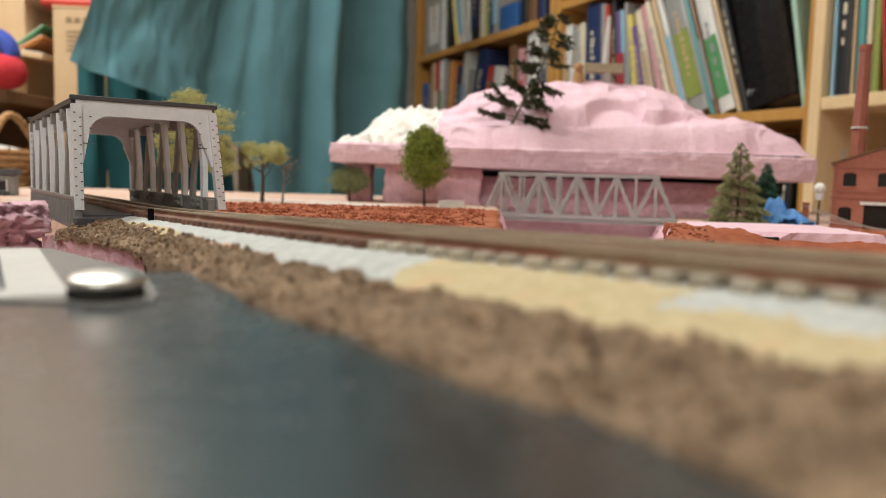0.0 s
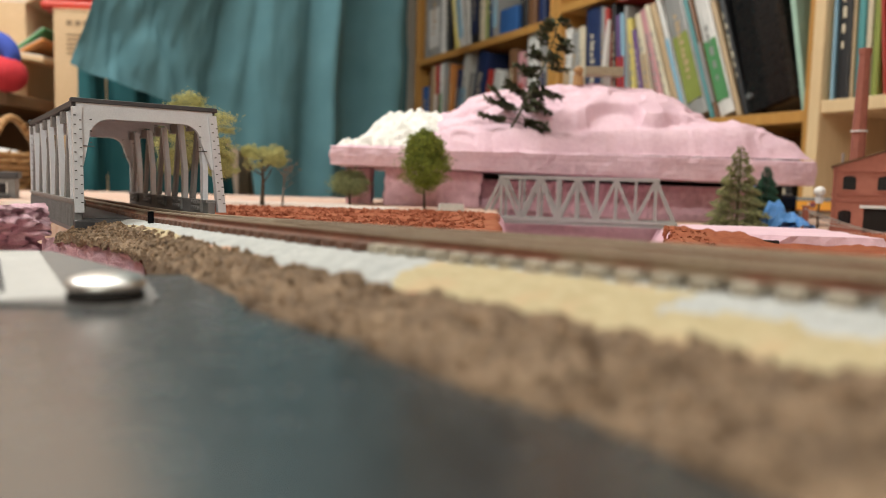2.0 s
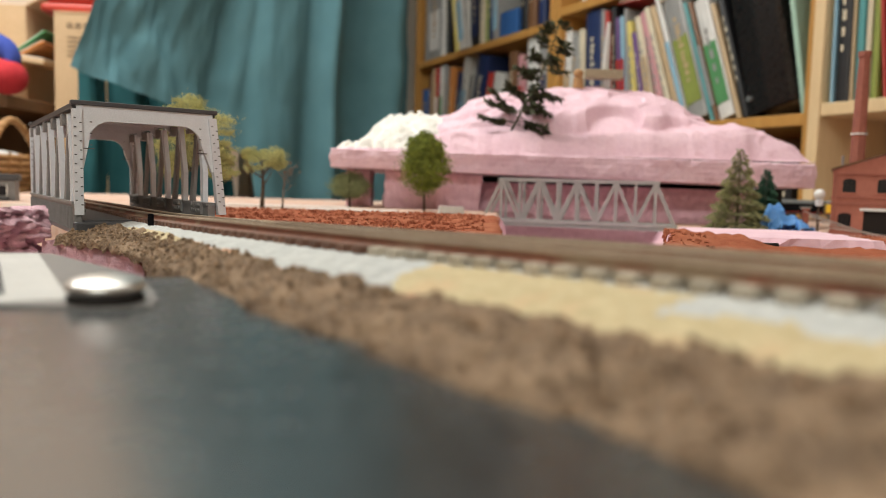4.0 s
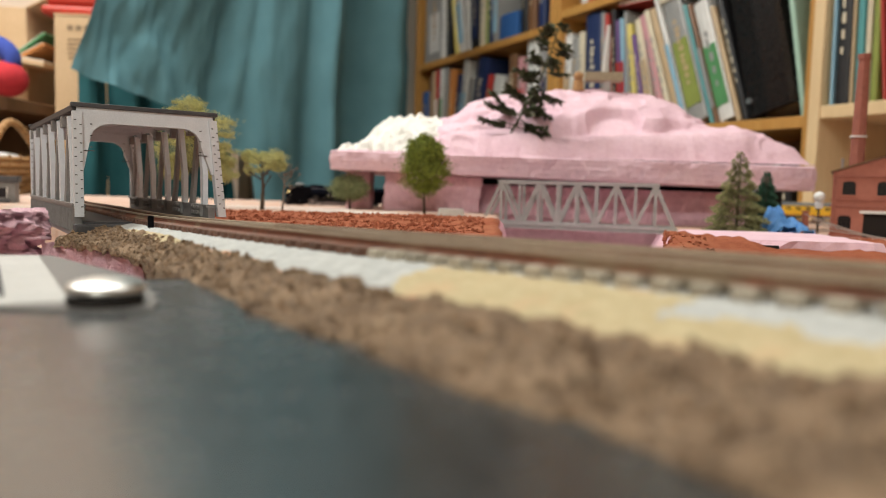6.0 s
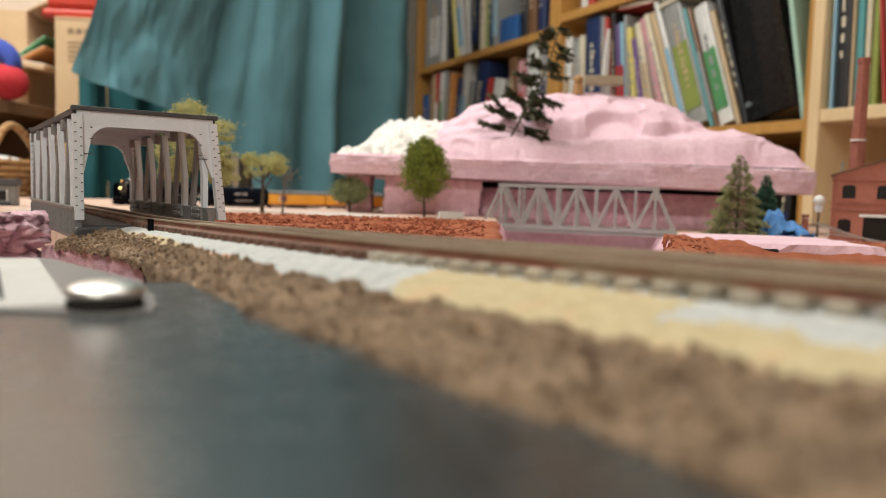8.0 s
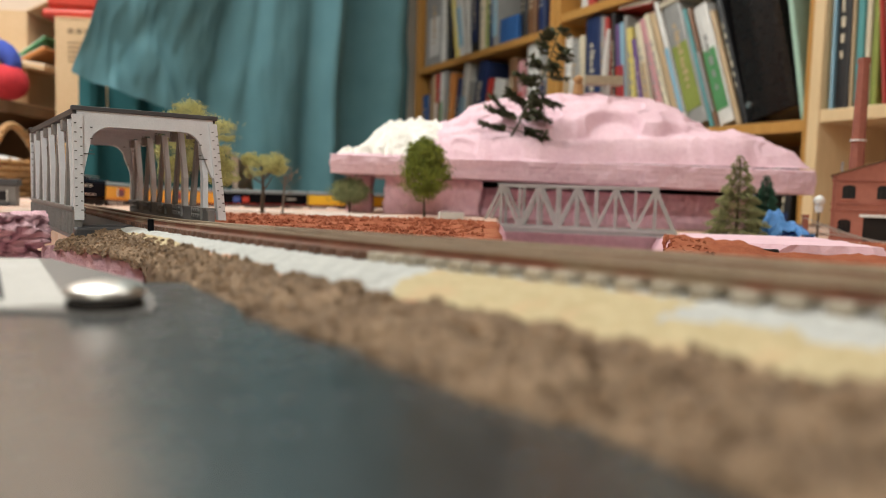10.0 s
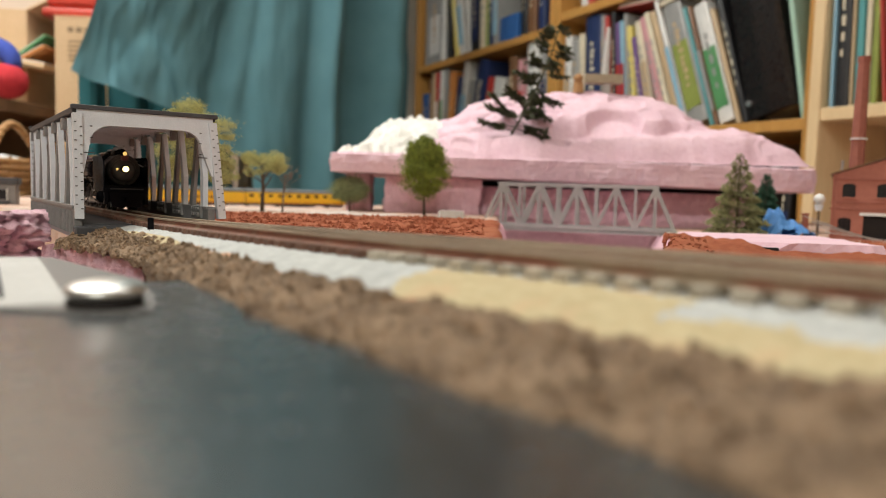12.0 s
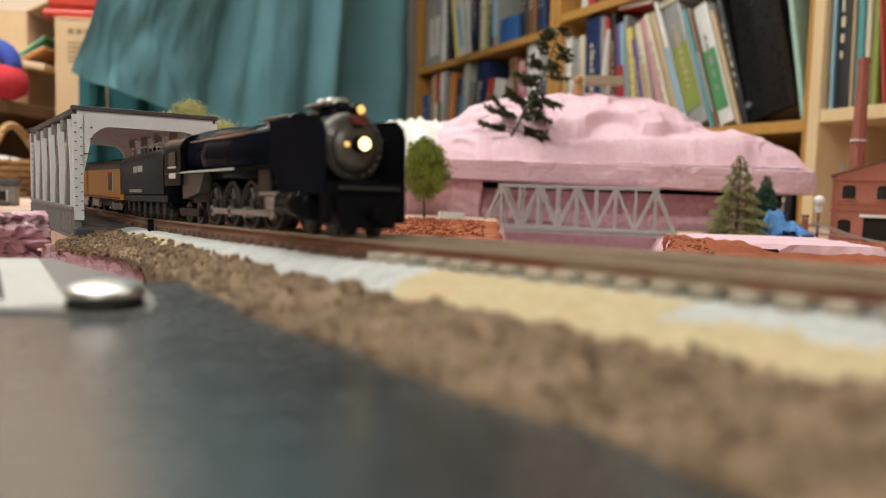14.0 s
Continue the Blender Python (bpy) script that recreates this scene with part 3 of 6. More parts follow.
                    box(rv, px - 0.0025, px - 0.0020, yy - 0.0004, yy + 0.0004, z - 0.0002 + 0.0018 * (dy > 0), z + 0.0002 + 0.0018 * (dy > 0))
            for k in range(3):
                box(rv, px - 0.0016, px - 0.001, y - sy * (0.0035 + 0.0015) - 0.0004, y - sy * 0.005 + 0.0004, H - 0.017 + k * 0.0045, H - 0.0166 + k * 0.0045)
            box(rv, px - 0.0016, px - 0.0011, y - sy * 0.0062, y - sy * 0.0022, H - 0.0185, H - 0.0181)
            part("rivets", rv, M_DKGREY, post)
        part("top_beam", bx(px - 0.0022, px + 0.0018, -W / 2 - 0.0022, W / 2 + 0.0022, H - 0.0014, H + 0.0004, 0.0003), M_DKGREY, b, "dark grey top beam")
    lat = bmesh.new()
    for k in range(1, 5):
        x = k * L / 5
        prism(lat, [(-W / 2, H - 0.001), (-W / 2, H - 0.008), (-W / 2 + 0.004, H - 0.0042), (W / 2 - 0.004, H - 0.0042), (W / 2, H - 0.008), (W / 2, H - 0.001)], x - 0.0006, x + 0.0006, "x")
    part("sway_frames", lat, M_GREY, b)
    part("roof_plate", bx(0.001, L - 0.001, -W / 2 + 0.001, W / 2 - 0.001, H - 0.0018, H - 0.0006), M_GREY, b)
    part("deck", bx(-0.001, L, -W / 2 + 0.002, W / 2 - 0.002, -0.0075, -0.0032), M_DKGREY, b)
    part("abutment", bx(-0.006, 0.0, -W / 2 - 0.004, W / 2 + 0.002, -0.009, -0.0038, 0.0008), M_DKGREY, b, "dark grey abutment plate")


portal_bridge()


# ---- far truss bridge ----
def truss_bridge():
    p0, p1 = Vector((0.034, 0.684, 0.0690)), Vector((0.2035, 0.640, 0.0695))
    d = p1 - p0
    L, H, W = d.length, 0.0405, 0.026
    b = thing("truss_bridge", Matrix.Translation(p0) @ Matrix.Rotation(math.atan2(d.y, d.x), 4, "Z"), "silver grey plastic open truss bridge over a foam ravine", "railway bridge")
    n = 9
    step = (L - 0.004) / (n + 1)
    for y in (0.0, W):
        part("bottom_chord", bx(0, L, y - 0.001, y + 0.001, -0.0005, 0.0028, 0.0003), M_TRUSS, b)
        part("bottom_flange", bx(0, L, y - 0.0016, y + 0.0016, -0.0032, -0.0018, 0.0002), M_TRUSS, b)
        part("top_chord", bx(step - 0.001, L - step + 0.001, y - 0.001, y + 0.001, H - 0.003, H, 0.0003), M_TRUSS, b)
        for k in range(1, n + 1):
            x = 0.002 + k * step
            up = bmesh.new()
            box(up, x - 0.0012, x + 0.0012, y - 0.0008, y + 0.0008, 0.001, H - 0.001)
            part("vertical", up, M_TRUSS, b)
        for k in range(0, n + 1):
            a, c = 0.002 + k * step, 0.002 + (k + 1) * step
            lo, hi = (a, c) if k % 2 == 0 else (c, a)
            w = 0.0015
            e = prism(bmesh.new(), [(lo - w, 0.001), (lo + w, 0.001), (hi + w, H - 0.0015), (hi - w, H - 0.0015)], y - 0.0007, y + 0.0007)
            part("diagonal", e, M_TRUSS, b)
    top = bmesh.new()
    for k in range(1, n + 1, 2):
        x = 0.002 + k * step
        box(top, x - 0.001, x + 0.001, 0, W, H - 0.0025, H - 0.0008)
    part("sway_bars", top, M_TRUSS, b)
    part("deck", bx(0, L, 0.001, W - 0.001, -0.0028, 0.0002), M_TRUSS, b)


truss_bridge()


# ---- foam mountain ----
RIDGE = ((-0.112, 0.137), (-0.105, 0.143), (-0.0907, 0.1545), (-0.0716, 0.1735), (-0.0587, 0.1785), (-0.0328, 0.181), (0.0062, 0.1815), (0.0252, 0.1965), (0.0508, 0.205), (0.0701, 0.2095),
         (0.1344, 0.2195), (0.1863, 0.2165), (0.2317, 0.2145), (0.2600, 0.203), (0.2820, 0.188), (0.295, 0.165), (0.31, 0.140), (0.385, 0.136))
LEDGE = ((-0.112, 0.136), (-0.06, 0.164), (0.0, 0.170), (0.05, 0.186), (0.12, 0.196), (0.20, 0.200), (0.25, 0.193), (0.275, 0.184), (0.295, 0.166), (0.31, 0.140))
APRON = ((-0.112, 0.137), (-0.09, 0.147), (-0.05, 0.156), (0.0, 0.160), (0.06, 0.166), (0.11, 0.160), (0.18, 0.169), (0.26, 0.172), (0.302, 0.1755), (0.335, 0.1665), (0.357, 0.154), (0.366, 0.139))


def height_of(line, x):
    return float(np.interp(x, [a for a, _ in line], [b for _, b in line]))


def hill_z(x, y):
    """Foam sheets glued in three steps, each with a carved, rounded front."""
    t = (y - 0.728) / 0.125
    if t < 0.03:
        return 0.1335
    z = 0.134
    for line, front, wide, seed in ((APRON, 0.03, 0.15, 1.0), (LEDGE, 0.34, 0.11, 5.0), (RIDGE, 0.60, 0.13, 9.0)):
        u = (t - front - (0.13 * fbm(x * 13, seed, 0.3, 4) if front > 0.1 else 0.05 * (1 + fbm(x * 15, seed, 0.3, 4)))) / wide
        if u > 0:
            z = max(z, 0.134 + (height_of(line, x) - 0.134) * (0.66 * (1 - max(0.0, 1 - u) ** 1.8) + 0.34 * min(1.0, u * 0.4)))
    if t > 1.05:
        z -= 0.5 * (z - 0.134) * smooth01(1.05, 2.3, t)
    cell = noise.voronoi(Vector((x * 17 + 0.3 * y, y * 24, 1.7 + 3 * z)))[0]
    z -= 0.005 * (min(cell[0], 0.7) - 0.3) * min(1, t * 5)
    seam = abs(z - 0.1640 - 0.004 * fbm(x * 9, 2.0, 7.0, 2))
    z -= 0.0016 * max(0.0, 1 - seam / 0.0012) * (x > 0.02)
    return z + 0.0018 * fbm(x * 16, y * 16, 1.0, 3) * min(1, t * 3) + 0.0015 * fbm(x * 70, y * 110, 2, 5) - 0.0022 * max(0.0, fbm(x * 42, y * 60, 12, 3) - 0.35) + (0.0085 * abs(fbm(x * 55, y * 75, 7, 4)) - 0.003 if x < -0.004 else 0)


CUTS = []
cut_rng = random.Random(17)
for _ in range(40):
    cx, cy = cut_rng.uniform(-0.01, 0.36), cut_rng.uniform(0.735, 0.87)
    h = hill_z(cx, cy)
    gx = (hill_z(cx + 0.012, cy) - hill_z(cx - 0.012, cy)) / 0.024
    gy = (hill_z(cx, cy + 0.012) - hill_z(cx, cy - 0.012)) / 0.024
    CUTS.append((cx, cy, h - cut_rng.uniform(0.000, 0.0022), gx + cut_rng.uniform(-0.16, 0.16), gy + cut_rng.uniform(-0.30, 0.15), cut_rng.uniform(0.008, 0.026)))


def mountain_z(x, y):
    """The hill with flat knife cuts in the foam."""
    z = hill_z(x, y)
    if z <= 0.1336 or x < -0.01:
        return z
    for cx, cy, h, gx, gy, reach in CUTS:
        d = math.hypot(x - cx, (y - cy) * 1.6)
        if d < reach + 0.012:
            z = min(z, h + gx * (x - cx) + gy * (y - cy) + 3.0 * max(0.0, d - reach))
    return max(z, 0.1338)


def build_mountain():
    mtn = thing("foam_mountain", pose(0, 0, 0), "carved pink foam mountain with a white plaster slope", "model mountain")
    xs, ys = np.linspace(-0.112, 0.366, 300), np.concatenate([np.linspace(0.7285, 0.87, 190), np.linspace(0.872, 1.0, 30)])
    bm = sheet([float(x) for x in xs], [float(y) for y in ys], lambda x, y: (x, y, mountain_z(x, y)))
    for f in bm.faces:
        c = f.calc_center_median()
        if c.x < -0.008 + 0.012 * fbm(c.x * 30, c.y * 30, 6, 3) - 0.5 * max(0, 0.75 - c.y) and c.z > 0.1365:
            f.material_index = 1
    hill = part("carved_top", bm, M_FOAM, mtn, "", True, (M_WHITE,))
    # thick slab that overhangs at the front
    def slab(name, x0, x1, y0, y1, z0, z1, seed, rough, sag=(0.0, 0.0)):
        n = 420
        bm = bmesh.new()
        rings = []
        for z, inset in ((z0, 0.0014), (z0 + 0.0012, 0.0), *((z0 + (z1 - z0) * k / 8, 0.0003 * (k % 2)) for k in range(1, 8)), (z1 - 0.0012, 0.0), (z1, 0.0014)):
            ring = []
            for k in range(n):
                a = k / n * 4
                if a < 1:
                    x, y, nx, ny = x0 + (x1 - x0) * a, y0, 0, -1
                elif a < 2:
                    x, y, nx, ny = x1, y0 + (y1 - y0) * (a - 1), 1, 0
                elif a < 3:
                    x, y, nx, ny = x1 - (x1 - x0) * (a - 2), y1, 0, 1
                else:
                    x, y, nx, ny = x0, y1 - (y1 - y0) * (a - 3), -1, 0
                w = rough * fbm(x * 22, y * 22, z * 60 + seed, 4) + 0.5 * rough * fbm(x * 120, y * 120, z * 120 + seed, 4) - inset
                drop = (x - x0) / (x1 - x0) * (sag[0] + (sag[1] - sag[0]) * (z - z0) / (z1 - z0))
                ring.append(bm.verts.new((x + nx * w, y + ny * w, z - drop)))
            rings.append(ring)
        for A, B in zip(rings, rings[1:]):
            for i in range(n):
                bm.faces.new((A[i], A[(i + 1) % n], B[(i + 1) % n], B[i]))
        bm.faces.new(rings[0][::-1])
        bm.faces.new(rings[-1])
        return part(name, bm, M_FOAM if 'slab' in name else M_FOAMEDGE, mtn)
    slab("upper_slab", -0.1125, 0.362, 0.722, 1.0, 0.1160, 0.1345, 0, 0.0030, (0.0085, 0.0030))
    slab("foam_wall", -0.060, 0.036, 0.742, 0.80, 0.060, 0.1150, 5, 0.003, (0, 0.0025))
    slab("foam_wall", 0.038, 0.335, 0.772, 0.81, 0.045, 0.1060, 6, 0.005, (0, 0.002))
    # added board, coloured dark for the overhang's shadow in the gap
    part("shadow_gap_board", bx(0.038, 0.335, 0.812, 0.816, 0.060, 0.1120), M_DARK, mtn, "added dark board that paints the shade above the foam wall")
    slab("foam_pillar", -0.104, -0.078, 0.775, 0.81, 0.060, 0.1155, 9, 0.003)
    # flat dark board in place of the tunnel's unlit depth
    part("tunnel_shade_board", bx(0.337, 0.362, 0.79, 0.80, 0.060, 0.1070), M_DARK, mtn, "added dark board that paints the darkness inside the tunnel")
    slab("foam_wall", -0.05, 0.36, 0.98, 1.0, 0.060, 0.1070, 15, 0.003)


build_mountain()


# ---- curtain ----
def curtain_line(u):
    return Vector((-0.69 + 0.585 * u, 1.37 + 0.50 * u + 1.3 * max(0.0, u - 0.68) ** 1.5, 0))


def bulge(u, centre, width, height):
    return height * math.exp(-((u - centre) / width) ** 2)


def folds(u, z):
    """A broad smooth panel, a shallow valley, then two deep folds beside the bookcase."""
    v = u - 0.05 * (z - 0.3) * (1 - u)
    f = bulge(v, 0.20, 0.10, 0.018) + bulge(v, 0.345, 0.030, -0.022) + bulge(v, 0.50, 0.09, 0.020) + bulge(v, 0.61, 0.030, -0.012) + bulge(v, 0.68, 0.035, 0.030)
    f += bulge(v, 0.775, 0.040, -0.070) + bulge(v, 0.885, 0.040, 0.055) + bulge(v, 0.985, 0.03, -0.06) + bulge(v, 0.43, 0.018, -0.008)
    return f + 0.010 * fbm(u * 7, z * 5, 0.4, 3) + (0.003 + 0.008 * (1 - smooth01(0.2, 0.45, u))) * fbm(u * 16 + z * 4, z * 9 - u * 6, 1.4, 4)


def hem(u):
    return float(np.interp(u, [0, 0.04, 0.164, 0.253, 0.44, 0.46, 0.5, 1], [0.303, 0.287, 0.262, 0.236, 0.148, -0.1, -0.3, -0.3]))


def curtain_point(u, v):
    z0 = hem(u)
    z = 1.5 + (z0 - 1.5) * v
    p = curtain_line(u)
    n = Vector((0.66, -0.752, 0))
    p += n * (folds(u, z) + 0.03 - 0.035 * smooth01(0.75, 1.0, v) * (1 - smooth01(0.3, 0.5, u)))
    # a soft turned hem and slanting creases in the gathered corner
    p += n * 0.007 * math.sin(34 * (u * 1.4 + z * 1.1)) * (1 - smooth01(0.16, 0.36, u)) * smooth01(0.4, 0.9, v)
    p += Vector((0.76, 0.65, 0)) * 0.30 * max(0.0, z - 0.303) * (1 - u) ** 1.5
    p.z = z
    return p


# added sheet behind the hem; its dark colour stands in for shade
def hem_shade_point(u, v):
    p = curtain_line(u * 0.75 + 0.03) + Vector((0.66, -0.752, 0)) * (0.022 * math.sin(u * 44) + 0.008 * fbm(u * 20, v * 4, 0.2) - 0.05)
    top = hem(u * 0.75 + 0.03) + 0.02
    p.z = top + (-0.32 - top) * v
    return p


curtain = thing("curtain", pose(0, 0, 0), "teal cotton curtain hung in soft folds, its hem pulled up", "curtain")
part("front_cloth", sheet([k / 190 for k in range(191)], [k / 110 for k in range(111)], curtain_point), M_CURTAIN, curtain, "", True)
part("hem_shade_cloth", sheet([k / 150 for k in range(151)], [k / 30 for k in range(31)], hem_shade_point), M_CURTAIN_SHADE, curtain, "added dark teal sheet that paints the shade under the hem", True)


# ---- bookcases ----
CASE = Matrix.Translation((0.278, 1.80, 0)) @ Matrix.Rotation(math.atan2(-0.888, 0.46), 4, "Z")
LOWER, UPPER = 0.236, 0.514


def bookcase(m, width, label, wood, depth=0.26, upper=UPPER, lower=LOWER):
    c = thing("bookcase", m, label, "bookcase", "bookcases")
    part("side_panel", bx(-0.010, 0.010, 0, depth, -0.85, 1.2, 0.002), wood, c)
    part("side_panel", bx(width - 0.010, width + 0.010, 0, depth, -0.85, 1.2, 0.002), wood, c)
    for z in (-0.6, -0.33, -0.05, lower, upper, 0.82, 1.1):
        part("shelf", bx(0.010, width - 0.010, 0.003, depth, z - 0.02, z, 0.0015), wood, c)
    part("back_panel", bx(0.010, width - 0.010, depth - 0.008, depth, -0.83, 1.19), M_BROWNWALL, c, "dark back panel")
    return c


bookcase(CASE @ pose(-0.842, 0, 0), 0.785, "honey pine bookcase full of books", M_PINE)
bookcase(CASE @ pose(-0.033, 0, 0), 0.702, "honey pine bookcase with leaning books and a binder", M_PINE, 0.26, 0.538)
bookcase(CASE @ pose(0.6925, -0.02, 0), 0.80, "pale birch bookcase next to the pine ones", M_BIRCH, 0.26, 0.55, 0.246)

BOOK_MATS = {}


def cover_mat(rgb):
    key = tuple(round(c, 3) for c in rgb)
    if key not in BOOK_MATS:
        BOOK_MATS[key] = mat("book_cover", rgb, tuple(c * 0.82 for c in rgb), 0.42, 40, 0.06, dist=0.0004)
    return BOOK_MATS[key]


WORDS = {"white": (0.72, 0.71, 0.68), "navy": (0.022, 0.038, 0.115), "blue": (0.04, 0.13, 0.36), "red": (0.48, 0.05, 0.04), "green": (0.10, 0.30, 0.12), "teal": (0.10, 0.33, 0.34),
         "tan": (0.55, 0.40, 0.24), "yellow": (0.70, 0.58, 0.16), "black": (0.02, 0.02, 0.022), "grey": (0.32, 0.32, 0.31), "brown": (0.20, 0.10, 0.05), "orange": (0.60, 0.24, 0.07),
         "purple": (0.16, 0.08, 0.24), "cream": (0.70, 0.62, 0.46), "mint": (0.42, 0.62, 0.50), "olive": (0.28, 0.33, 0.08), "pink": (0.60, 0.30, 0.32), "sky": (0.30, 0.52, 0.66)}


def book(l, z, colour, w, h, deep=0.17, lean=0.0, back=0.02, second=None, title=True):
    a = radians(lean)
    m = CASE @ Matrix.Translation((l, back, z + 0.0005)) @ Matrix.Rotation(-a, 4, "Y")
    state = "leaning" if abs(lean) > 5 else "upright"
    b = thing("book", m, f"{state} {colour} book standing on a shelf", "book", "books on the shelves")
    c = cover_mat(WORDS[colour])
    bm = bmesh.new()
    # rounded spine towards the room, two boards
    pts = [(0.0, deep), (0.0, 0.004), (w * 0.12, 0.0015), (w * 0.5, 0.0), (w * 0.88, 0.0015), (w, 0.004), (w, deep), (w - 0.0022, deep), (w - 0.0022, 0.0065), (0.0022, 0.0065), (0.0022, deep)]
    prism(bm, pts, 0.0, h, "z")
    part("cover", bm, c, b)
    part("page_block", bx(0.0024, w - 0.0024, 0.0068, deep - 0.004, 0.003, h - 0.004), M_PAGES, b, "cream paper pages")
    if second:
        part("spine_panel", bx(w * 0.08, w * 0.92, -0.0006, 0.002, h * 0.12, h * 0.62, 0.0), cover_mat(WORDS[second]), b, f"{second} printed spine panel")
    if title:
        t = bmesh.new()
        n = 5 + int(l * 977) % 6
        for k in range(n):
            z0 = h * (0.28 + 0.52 * k / n)
            box(t, w * 0.40, w * (0.56 + 0.05 * (k * 7 % 3)), -0.0009, 0.001, z0, z0 + h * 0.52 / n * (0.45 + 0.12 * (k * 5 % 4)))
        ink = "cream" if sum(WORDS[colour]) < 0.5 else "tan" if sum(WORDS[colour]) < 1.2 else "grey"
        part("spine_print", t, cover_mat(WORDS[ink]), b)


rng = random.Random(7)


def row(l, end, z, colours, wmin, wmax, hmin, hmax, lean=0.0):
    k = 0
    while True:
        w = rng.uniform(wmin, wmax)
        if l + w > end:
            break
        h = rng.uniform(hmin, hmax)
        tilt = lean and rng.uniform(0.4, 1.0) * lean
        book(l, z, colours[k % len(colours)], w, h, rng.uniform(0.15, 0.2), tilt, rng.uniform(0.012, 0.035), rng.choice([None, None, "white", "navy", "red", "cream"]))
        l += w / math.cos(radians(tilt)) + 0.0015
        k += 1


def shelf_row(z, rows, back=0.015, deep=0.18):
    """Books one by one: place along the shelf, thickness, height, lean in degrees, colour, spine panel."""
    for l, w, h, lean, colour, second in rows:
        book(l, z, colour, w - 0.001, h, deep, lean, back, second, w > 0.012)


# section by the curtain
shelf_row(LOWER, (
    (-0.822, .050, .188, 0, "blue", None), (-0.770, .020, .235, 0, "brown", None), (-0.748, .018, .251, 0, "tan", None), (-0.728, .022, .25, -1, "red", "white"), (-0.700, .024, .25, -2, "white", "green"),
    (-0.672, .022, .254, -2, "grey", None), (-0.645, .036, .241, -5, "orange", None), (-0.602, .024, .221, -9, "navy", None), (-0.572, .034, .263, -9, "white", "sky"), (-0.532, .026, .204, -11, "grey", None),
    (-0.500, .060, .262, -13, "navy", None), (-0.428, .024, .201, -13, "red", "white"), (-0.396, .056, .198, -14, "white", "blue"), (-0.272, .038, .233, 1, "brown", None), (-0.230, .032, .219, 0, "pink", "red"), (-0.178, .050, .262, 2, "white", None)))
book(-0.119, LOWER, "grey", 0.024, 0.247, 0.18, 1, 0.015, "navy")
shelf_row(UPPER, (
    (-0.812, .030, .25, 0, "grey", None), (-0.778, .080, .25, 1, "grey", "white"), (-0.691, .026, .25, 2, "white", None), (-0.648, .018, .25, 4, "black", None), (-0.592, .024, .25, 13, "yellow", None),
    (-0.563, .034, .25, 12, "white", "sky"), (-0.524, .028, .25, 9, "white", None), (-0.490, .044, .25, 3, "black", "navy"), (-0.442, .032, .25, 3, "cream", None), (-0.406, .016, .25, 3, "olive", None),
    (-0.387, .019, .25, 3, "navy", None), (-0.364, .025, .25, 3, "grey", "sky"), (-0.219, .027, .25, 3, "black", None), (-0.188, .037, .25, 3, "brown", None), (-0.140, .030, .23, 2, "navy", None)))
book(-0.326, UPPER, "blue", 0.092, 0.068, 0.16, 0, 0.012, None, False)
row(-0.60, -0.08, -0.05, ["grey", "tan", "navy", "red"], 0.02, 0.04, 0.18, 0.24)
# middle section: upright books first, then a run that leans more and more
shelf_row(LOWER, (
    (-0.020, .026, .245, 0, "white", "tan"), (0.010, .028, .229, 1, "grey", "white"), (0.042, .020, .241, 2, "cream", None), (0.067, .054, .276, 2, "navy", None), (0.126, .014, .272, 3, "grey", None),
    (0.143, .013, .266, 4, "red", "white"), (0.170, .013, .271, 5, "black", None), (0.188, .011, .245, 6, "purple", "red"), (0.202, .011, .246, 6, "sky", "red"), (0.216, .011, .259, 6, "grey", None), (0.235, .016, .231, 9, "yellow", None),
    (0.262, .015, .207, 13, "purple", None), (0.285, .020, .24, 15, "cream", "tan"), (0.318, .020, .25, 18.5, "pink", None), (0.345, .014, .262, 21, "cream", None), (0.364, .016, .262, 21.5, "tan", None)))
shelf_row(LOWER, (
    (0.384, .012, .285, 21.5, "white", "sky"), (0.399, .046, .280, 20.5, "grey", "olive"), (0.450, .009, .251, 20.5, "teal", None), (0.461, .010, .249, 20.5, "brown", "grey"),
    (0.473, .034, .244, 20, "white", "green"), (0.511, .011, .232, 20, "tan", None), (0.525, .015, .258, 19, "black", None), (0.643, .011, .265, 11, "mint", None)))
row(0.03, 0.60, 0.538, ["white", "red", "brown", "navy", "cream", "green"], 0.02, 0.035, 0.2, 0.25)
row(0.45, 0.64, -0.05, ["black", "navy", "sky", "blue", "grey"], 0.02, 0.035, 0.18, 0.23)


def binder(l, w, h, lean):
    m = CASE @ Matrix.Translation((l, 0.004, LOWER + 0.001)) @ Matrix.Rotation(-radians(lean), 4, "Y")
    b = thing("ring_binder", m, "thick glossy black ring binder leaning on the shelf", "binder")
    bm = bmesh.new()
    prism(bm, [(0, 0.22), (0, 0.012), (0.006, 0.003), (w * 0.5, 0), (w - 0.006, 0.003), (w, 0.012), (w, 0.22), (w - 0.004, 0.22), (w - 0.004, 0.016), (0.004, 0.016), (0.004, 0.22)], 0, h, "z")
    part("cover", bm, M_LEATHER, b)
    part("page_block", bx(0.012, w - 0.012, 0.03, 0.21, 0.006, h - 0.01), M_PAGES, b, "white paper pages")
    part("finger_ring", cyl(bmesh.new(), (0.012, -0.002, 0.03), (0.012, 0.006, 0.03), 0.005, seg=20), M_STEEL, b, "steel finger ring")


binder(0.543, 0.096, 0.30, 15)
